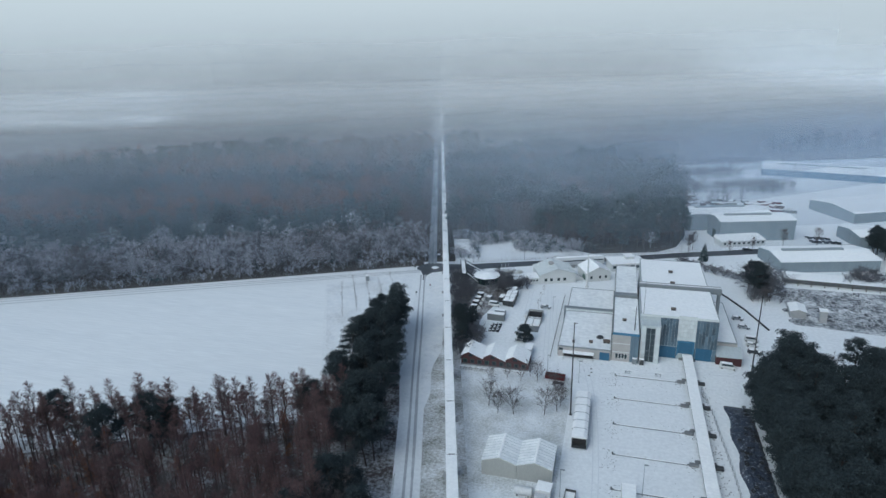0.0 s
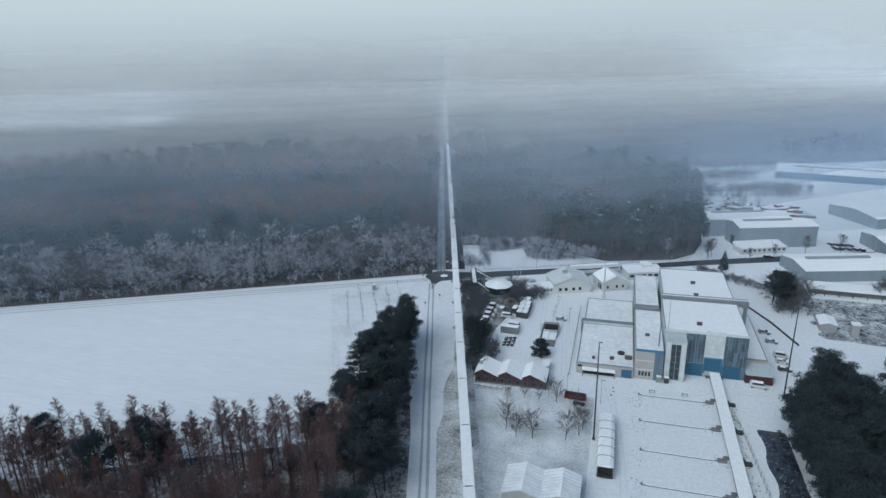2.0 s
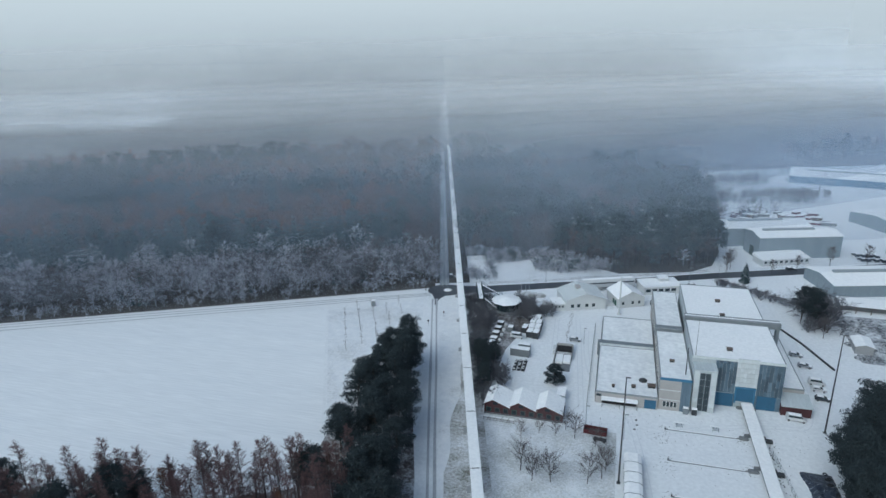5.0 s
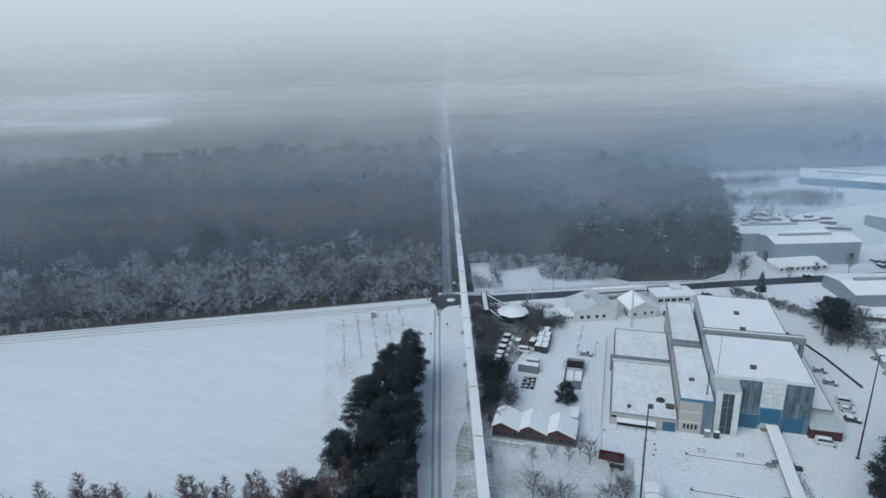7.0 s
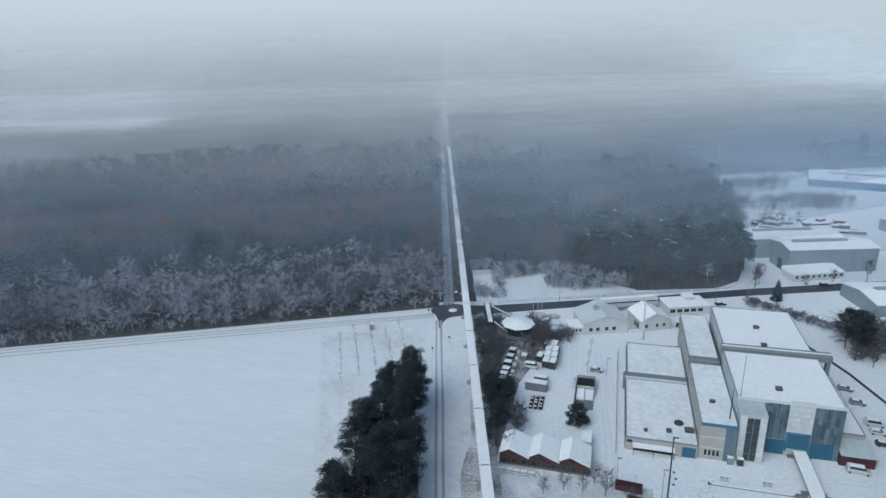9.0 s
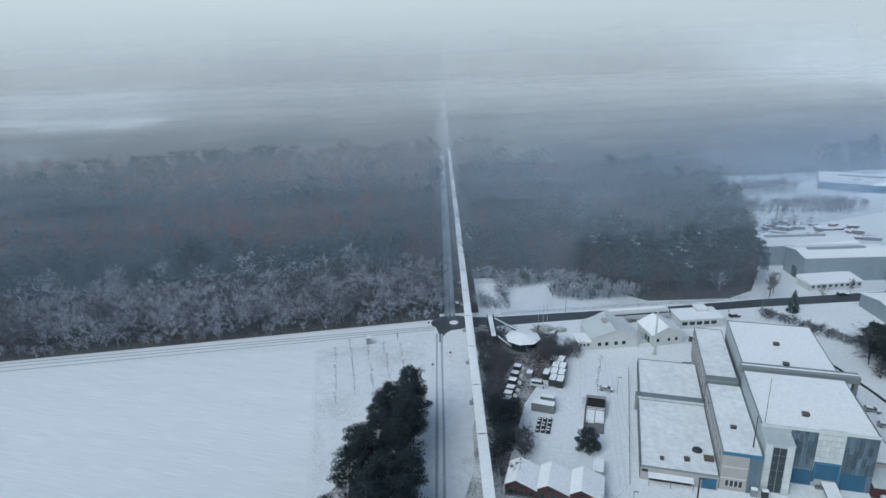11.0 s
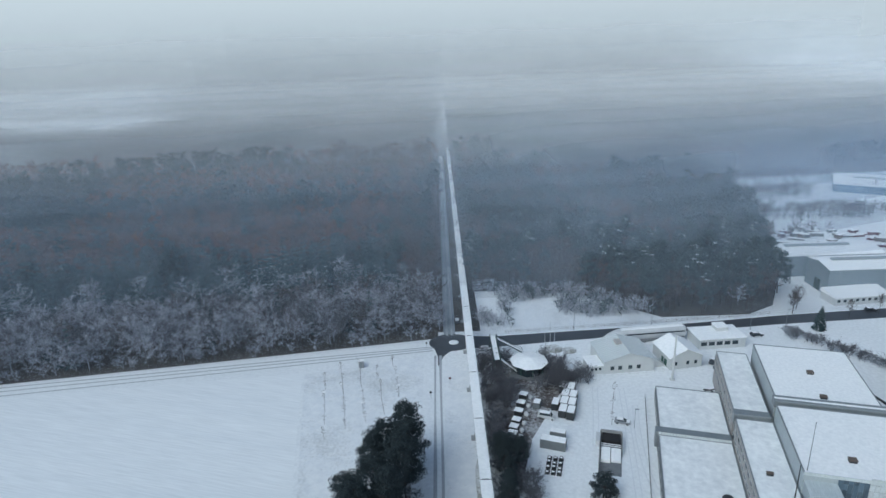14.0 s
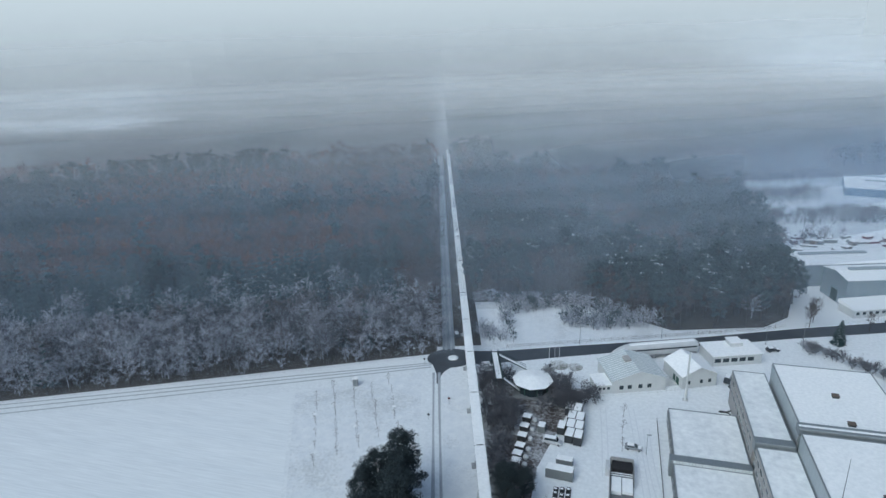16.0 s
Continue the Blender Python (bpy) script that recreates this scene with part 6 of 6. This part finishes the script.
# trestles in front of the hall
for x, y in ((0.2, 187.6), (9.9, 187.9)):
    t = thing("trestle", pose(x, y, 0), "small steel trestle stand in the snow", "trestle", "trestles before the hall")
    part("top", blocks((-1.5, 1.5, -0.2, 0.2, 1.1, 1.25)), ROOF_SNOW, t)
    for sx in (-0.8, 0.8):
        for sy in (-0.7, 0.7):
            bm = bmesh.new()
            tube(bm, (sx, sy, 0), (sx * 0.8, sy * 0.2, 1.1), 0.07, 0.07, 5)
            part("leg", bm, STEEL, t)
    part("brace", blocks((-0.8, 0.8, -0.7, -0.62, 0.3, 0.4), (-0.8, 0.8, 0.62, 0.7, 0.3, 0.4)), STEEL, t)
for x, y in ((-11.6, 187.8), (-11.4, 185.3), (-12.1, 183.0)):
    bm = bmesh.new()
    tube(bm, (0, 0, -0.02), (0, 0, 0.05), 0.35, 0.33, 12)
    o = tagged(part("manhole_cover", bm, DARK_STEEL), "dark round manhole cover in the snow", "manhole cover", "manholes in the yard")
    o.location = (x, y, 0)
for x in (1.2, 3.6):
    t = thing("gas_cage", pose(x + 1.2, 194.6, 0), "small steel locker beside the stair tower", "locker")
    part("body", soft(blocks((-0.7, 0.7, -0.5, 0.5, 0, 2.0)), 0.05), STEEL if x < 2 else DARK_STEEL, t)
    part("lid", blocks((-0.75, 0.75, -0.55, 0.55, 2.0, 2.12)), ROOF_SNOW, t)

# ---- heap under dark plastic sheeting and its fence ----
def heap():
    bm = bmesh.new()
    nx, ny = 16, 120
    V = []
    for j in range(ny + 1):
        for i in range(nx + 1):
            u, v = i / nx, j / ny
            x, y = 28.3 + 7.2 * u + 0.5 * math.sin(v * 30) * (1 - u), 100 + 74.5 * v
            edge = min(1, 5 * u, 5 * (1 - u), 12 * (1 - v))
            q = Vector((x * 0.5, y * 0.5, 0))
            z = edge * (1.1 + 0.55 * noise.noise(q) + 0.55 * abs(noise.noise(q * 2.3))) - 0.08
            V.append(bm.verts.new((x + 0.3 * noise.noise(q * 3), y + 0.3 * noise.noise(q * 3.1), z)))
    for j in range(ny):
        for i in range(nx):
            a = j * (nx + 1) + i
            bm.faces.new((V[a], V[a + 1], V[a + nx + 2], V[a + nx + 1]))
    return bm


tp = speckled_snow("plastic_sheet_snow", (0.022, 0.029, 0.045), 0.52, 0.82, 1.5, 0.9, 0.5)
tagged(part("tarpaulin_mound", heap(), tp), "long heap under wrinkled dark plastic sheeting dusted with snow", "heap")
n, mseg = 14, 6
bm = bmesh.new()
V = [[bm.verts.new(((0.42 + 0.16 * math.cos(2 * math.pi * j / mseg)) * math.cos(2 * math.pi * i / n), (0.42 + 0.16 * math.cos(2 * math.pi * j / mseg)) * math.sin(2 * math.pi * i / n), 0.13 * math.sin(2 * math.pi * j / mseg))) for j in range(mseg)] for i in range(n)]
for i in range(n):
    for j in range(mseg):
        bm.faces.new((V[i][j], V[(i + 1) % n][j], V[(i + 1) % n][(j + 1) % mseg], V[i][(j + 1) % mseg]))
tyre_mesh = bpy.data.meshes.new("tyre")
bm.to_mesh(tyre_mesh)
bm.free()
tyre_mesh.materials.append(BLACK)
for k in range(70):
    x, y = 29.3 + 5.2 * rng.random(), 102 + 71 * rng.random()
    q = Vector((x * 0.5, y * 0.5, 0))
    t = new("tyre", tyre_mesh)
    t.location = (x, y, 1.12 + 0.55 * noise.noise(q) + 0.55 * abs(noise.noise(q * 2.3)))
    tagged(t, "old black tyre weighing down the plastic sheet", "tyre", "tyres on the heap")


def fence(name, pts, h, label, step=2.5, mat=STEEL):
    t = thing(name, pose(0, 0, 0), label, "fence")
    for (x0, y0), (x1, y1) in zip(pts, pts[1:]):
        n = max(1, int(math.hypot(x1 - x0, y1 - y0) / step))
        for i in range(n):
            x, y = x0 + (x1 - x0) * i / n, y0 + (y1 - y0) * i / n
            part("post", blocks((x - 0.05, x + 0.05, y - 0.05, y + 0.05, 0, h)), mat, t)
        for z in (0.25, 0.6, 1.0):
            bm = bmesh.new()
            tube(bm, (x0, y0, h * z - 0.03), (x1, y1, h * z - 0.03), 0.03, 0.03, 4)
            part("rail", bm, mat, t)
    return t


fence("fence", [(22.6, 182), (24.2, 168), (26.2, 140), (27.0, 110)], 1.6, "wire fence on steel posts along the test track")
fence("fence", [(-43.5, 258.0), (-22.5, 265.8), (-7.0, 272.5)], 1.2, "low fence along the white buildings", mat=WHITE_WALL)
fence("fence", [(-26.0, 192), (-26.0, 250)], 1.0, "low dark fence along the workshop", mat=DARK_STEEL)
fence("roadside_fence", [G(14, 162.6), G(40, 164.2), G(80, 167.2), G(118, 171)], 1.1, "low wooden roadside fence in the snow", 4.0, WOOD)
bm = bmesh.new()
for a, b in zip([(38.0, 268, 0.3), (41, 262, 0.3), (46, 250, 0.3)], [(41, 262, 0.3), (46, 250, 0.3), (51.5, 232, 0.3)]):
    tube(bm, a, b, 0.35, 0.35, 8)
tagged(part("drain_pipe", bm, DARK_STEEL), "dark pipe lying along the snowy slope", "pipe")
bm = bmesh.new()
for i in range(12):
    a0, a1 = radians(i * 26), radians((i + 1) * 26)
    tube(bm, (-6.5 + (1.3 + 0.1 * i) * math.cos(a0), 254.5 + 1.6 * math.sin(a0) + 0.5 * i, 0.2), (-6.5 + (1.3 + 0.1 * (i + 1)) * math.cos(a1), 254.5 + 1.6 * math.sin(a1) + 0.5 * (i + 1), 0.2), 0.18, 0.18, 6)
tagged(part("hose", bm, DARK_STEEL), "dark thick hose coiled on the snow", "hose")

# ---- field edge and roadside ----
bx = thing("control_box", GP(-37.3, 140.6, 0), "tall grey concrete control box at the field road", "control box")
part("body", soft(blocks((-0.8, 0.8, -0.7, 0.7, 0, 2.6)), 0.05), CONCRETE, bx)
part("roof", soft(blocks((-0.95, 0.95, -0.85, 0.85, 2.6, 2.8)), 0.05), ROOF_SNOW, bx)
part("door", blocks((-0.5, 0.5, -0.74, -0.7, 0.1, 2.2)), STEEL, bx)
for d, s in ((-46.2, 119.7), (-41.2, 124.4), (-33.7, 113.1), (-23.5, 122.3)):
    t = thing("lamp_bollard", GP(d, s), "thin lamp post with a snowy flat head", "lamp post", "lamps on the sapling plot")
    bm = bmesh.new()
    tube(bm, (0, 0, 0), (0, 0, 3.6), 0.06, 0.05, 6)
    part("pole", bm, STEEL, t)
    part("lamp_head", soft(blocks((-0.55, 0.55, -0.35, 0.35, 3.6, 3.8)), 0.08), ROOF_SNOW, t)
for d, s, c in ((-7.4, 128, RED), (-13.5, 120, DARK_STEEL), (-15.2, 152.6, DARK_STEEL), (-19, 160.5, WHITE_WALL), (9.5, 165, WHITE_WALL)):
    t = thing("road_sign", GP(d, s), "small road sign on a thin post", "road sign", "signs by the road")
    bm = bmesh.new()
    tube(bm, (0, 0, 0), (0, 0, 2.2), 0.04, 0.04, 6)
    part("post", bm, STEEL, t)
    bm = bmesh.new()
    tube(bm, (0, -0.06, 2.1), (0, -0.03, 2.1), 0.38, 0.38, 14)
    part("plate", bm, c, t)
for d, s in ((27.5, 158.0), (29.5, 158.6), (31.0, 158.2)):
    pole("flagpole", *G(d, s - 4), 8, 0.09, "white flagpole near the road", mat=CARWHITE)
for d, s in ((40, 163.2), (70, 165.6), (104, 158.5), (118, 160)):
    pole("street_lamp", *G(d, s), 7, 0.09, "grey street lamp beside the asphalt road", heads=True, mat=STEEL)
# kerbed garden beds in front of the white workshop
for d, s, r in ((30, 149, 3.2), (35, 147.5, 2.6), (26, 147, 2.0)):
    bm = bmesh.new()
    bmesh.ops.create_cone(bm, cap_ends=True, segments=20, radius1=r, radius2=r * 0.8, depth=0.5)
    o = tagged(part("garden_bed", bm, VERGE), "round raised garden bed with frosted plants", "garden bed", "garden beds by the road")
    o.matrix_world = GP(d, s, 0.15)

# ---- far clumps of trees among the fields ----
L = Leafage()
rngf = np.random.default_rng(9)
for d0, s0, n, r in ((178, 300, 26, 9), (208, 298, 44, 12), (230, 296, 44, 9), (188, 342, 24, 10), (214, 348, 40, 14), (240, 350, 30, 10), (205, 392, 24, 16), (240, 390, 30, 20), (180, 262, 10, 8)):
    for i in range(int(1.9 * n)):
        dd, ss = d0 + rngf.normal() * r, s0 + rngf.normal() * min(5, r * 0.35)
        if 232 < dd < 330 and 250 < ss < 335 - 0.9 * (dd - 240) + 30 and s0 < 390 and d0 > 230:
            continue
        pool = (P_BROWN, P_BROWN, P_BROWN, P_GSHRUB)[rngf.integers(4)]
        merge(L, pool[rngf.integers(len(pool))], G(dd, ss), -0.1, rngf.random() * 6.28, 0.35 + 0.3 * rngf.random())
tagged(new("tree_clumps", L.mesh("tree_clumps", WOODS)), "clumps of bare trees among far snowy fields", "woodland", kind="stuff")
for x, y, sc in ((30.5, 322, 0.75), (33, 327, 0.8), (31.5, 325, 0.7), (62, 329, 0.6), (78, 338, 0.8), (95, 343, 0.8), (50, 322.5, 0.6)):
    plant("deciduous_tree", K_BIRCH, int(rng.integers(9)), x, y, rng.random() * 6.28, sc, "bare tree beside the far halls", group="trees by the far halls")
for i in range(30):
    plant("shrub", K_SHRUB, int(rng.integers(9)), 92 + 25 * rng.random(), 284 + 12 * rng.random(), rng.random() * 6.28, 1.6, "dark bush beside the storage shed", "shrub", group="bushes by the shed")
for i in range(16):
    plant("pine", K_PINE, int(rng.integers(9)), 117 + 20 * rng.random(), 316 + 30 * rng.random(), rng.random() * 6.28, 0.75, "dark pine beside the wide hall", group="pines by the wide hall")
for i in range(9):
    car(95 + 3.0 * (i % 5) + rng.normal() * 0.3, 352 + 6.5 * (i // 5) + rng.normal() * 0.4, 105, CARDARK, "dark car in the far car park dusted with snow")


# ---- small litter in the yard ----
rngs = np.random.default_rng(21)
L = Leafage()


def crumb(x, y, r):
    a = rngs.random() * 6.28
    v = [(x + r * math.cos(a + k * 2.1), y + r * math.sin(a + k * 2.1), -0.02) for k in range(3)] + [(x, y, r * 0.8)]
    L.add(v, [(0, 1, 3), (1, 2, 3), (2, 0, 3)], 0)


for k in range(6):
    y = 185.2 - 14.25 * k
    for i in range(46):
        crumb(-4.2 + rngs.normal() * 1.3, y - 7 + 9 * rngs.random(), 0.07 + 0.1 * rngs.random())
    for i in range(26):
        crumb(16.5 + rngs.normal() * 1.2, y + rngs.normal() * 1.4, 0.08 + 0.14 * rngs.random())
    for i in range(20):
        crumb(-3 + 19 * rngs.random(), y + rngs.normal() * 3.5, 0.06 + 0.07 * rngs.random())
for i in range(240):
    crumb(23 + rngs.normal() * 1.1, 110 + 74 * rngs.random(), 0.08 + 0.2 * rngs.random())
for i in range(120):
    crumb(-20 + 55 * rngs.random(), 178 + 15 * rngs.random(), 0.05 + 0.06 * rngs.random())
tagged(new("gravel_crumbs", L.mesh("gravel_crumbs", [DARK_STEEL])), "dark crumbs of gravel and soil on the trodden snow", "gravel", kind="stuff")

# tyre tracks pressed into the snow of yard and car park
TRACK = two_scale("pressed_snow", (0.64, 0.67, 0.71), (0.76, 0.78, 0.81), 0.4, 3.0, 0.6, bump=0.3)


def tyre_track(pts, w=0.28, gap=1.5):
    for off in (-gap / 2, gap / 2):
        bm = bmesh.new()
        prev = None
        n = len(pts)
        for i, (x, y) in enumerate(pts):
            a, b = pts[max(0, i - 1)], pts[min(n - 1, i + 1)]
            t = Vector((b[0] - a[0], b[1] - a[1])).normalized()
            nrm = Vector((-t.y, t.x))
            p = Vector((x, y)) + nrm * off
            cur = (bm.verts.new((*(p - nrm * w / 2), -0.008)), bm.verts.new((*(p + nrm * w / 2), -0.008)))
            if prev:
                bm.faces.new((prev[0], cur[0], cur[1], prev[1]))
            prev = cur
        tagged(part("tyre_track", bm, TRACK), "faint tyre track pressed into the snow", "tyre track", "tyre tracks", "structure")


def curve(p0, p1, p2, n=14):
    return [((1 - t) ** 2 * p0[0] + 2 * t * (1 - t) * p1[0] + t * t * p2[0], (1 - t) ** 2 * p0[1] + 2 * t * (1 - t) * p1[1] + t * t * p2[1]) for t in [i / n for i in range(n + 1)]]


tyre_track(curve((-7.5, 108), (-7.0, 160), (-14, 190)))
tyre_track(curve((-14, 190), (-28.5, 200), (-29, 245)))
tyre_track(curve((-27.5, 190), (-30, 222), (-33, 254)))
tyre_track(curve((-9, 180), (10, 192), (33, 194)))
tyre_track(curve((33, 194), (40, 196), (40, 245)))
tyre_track(curve((-39.5, 222), (-40, 240), (-41, 253)))
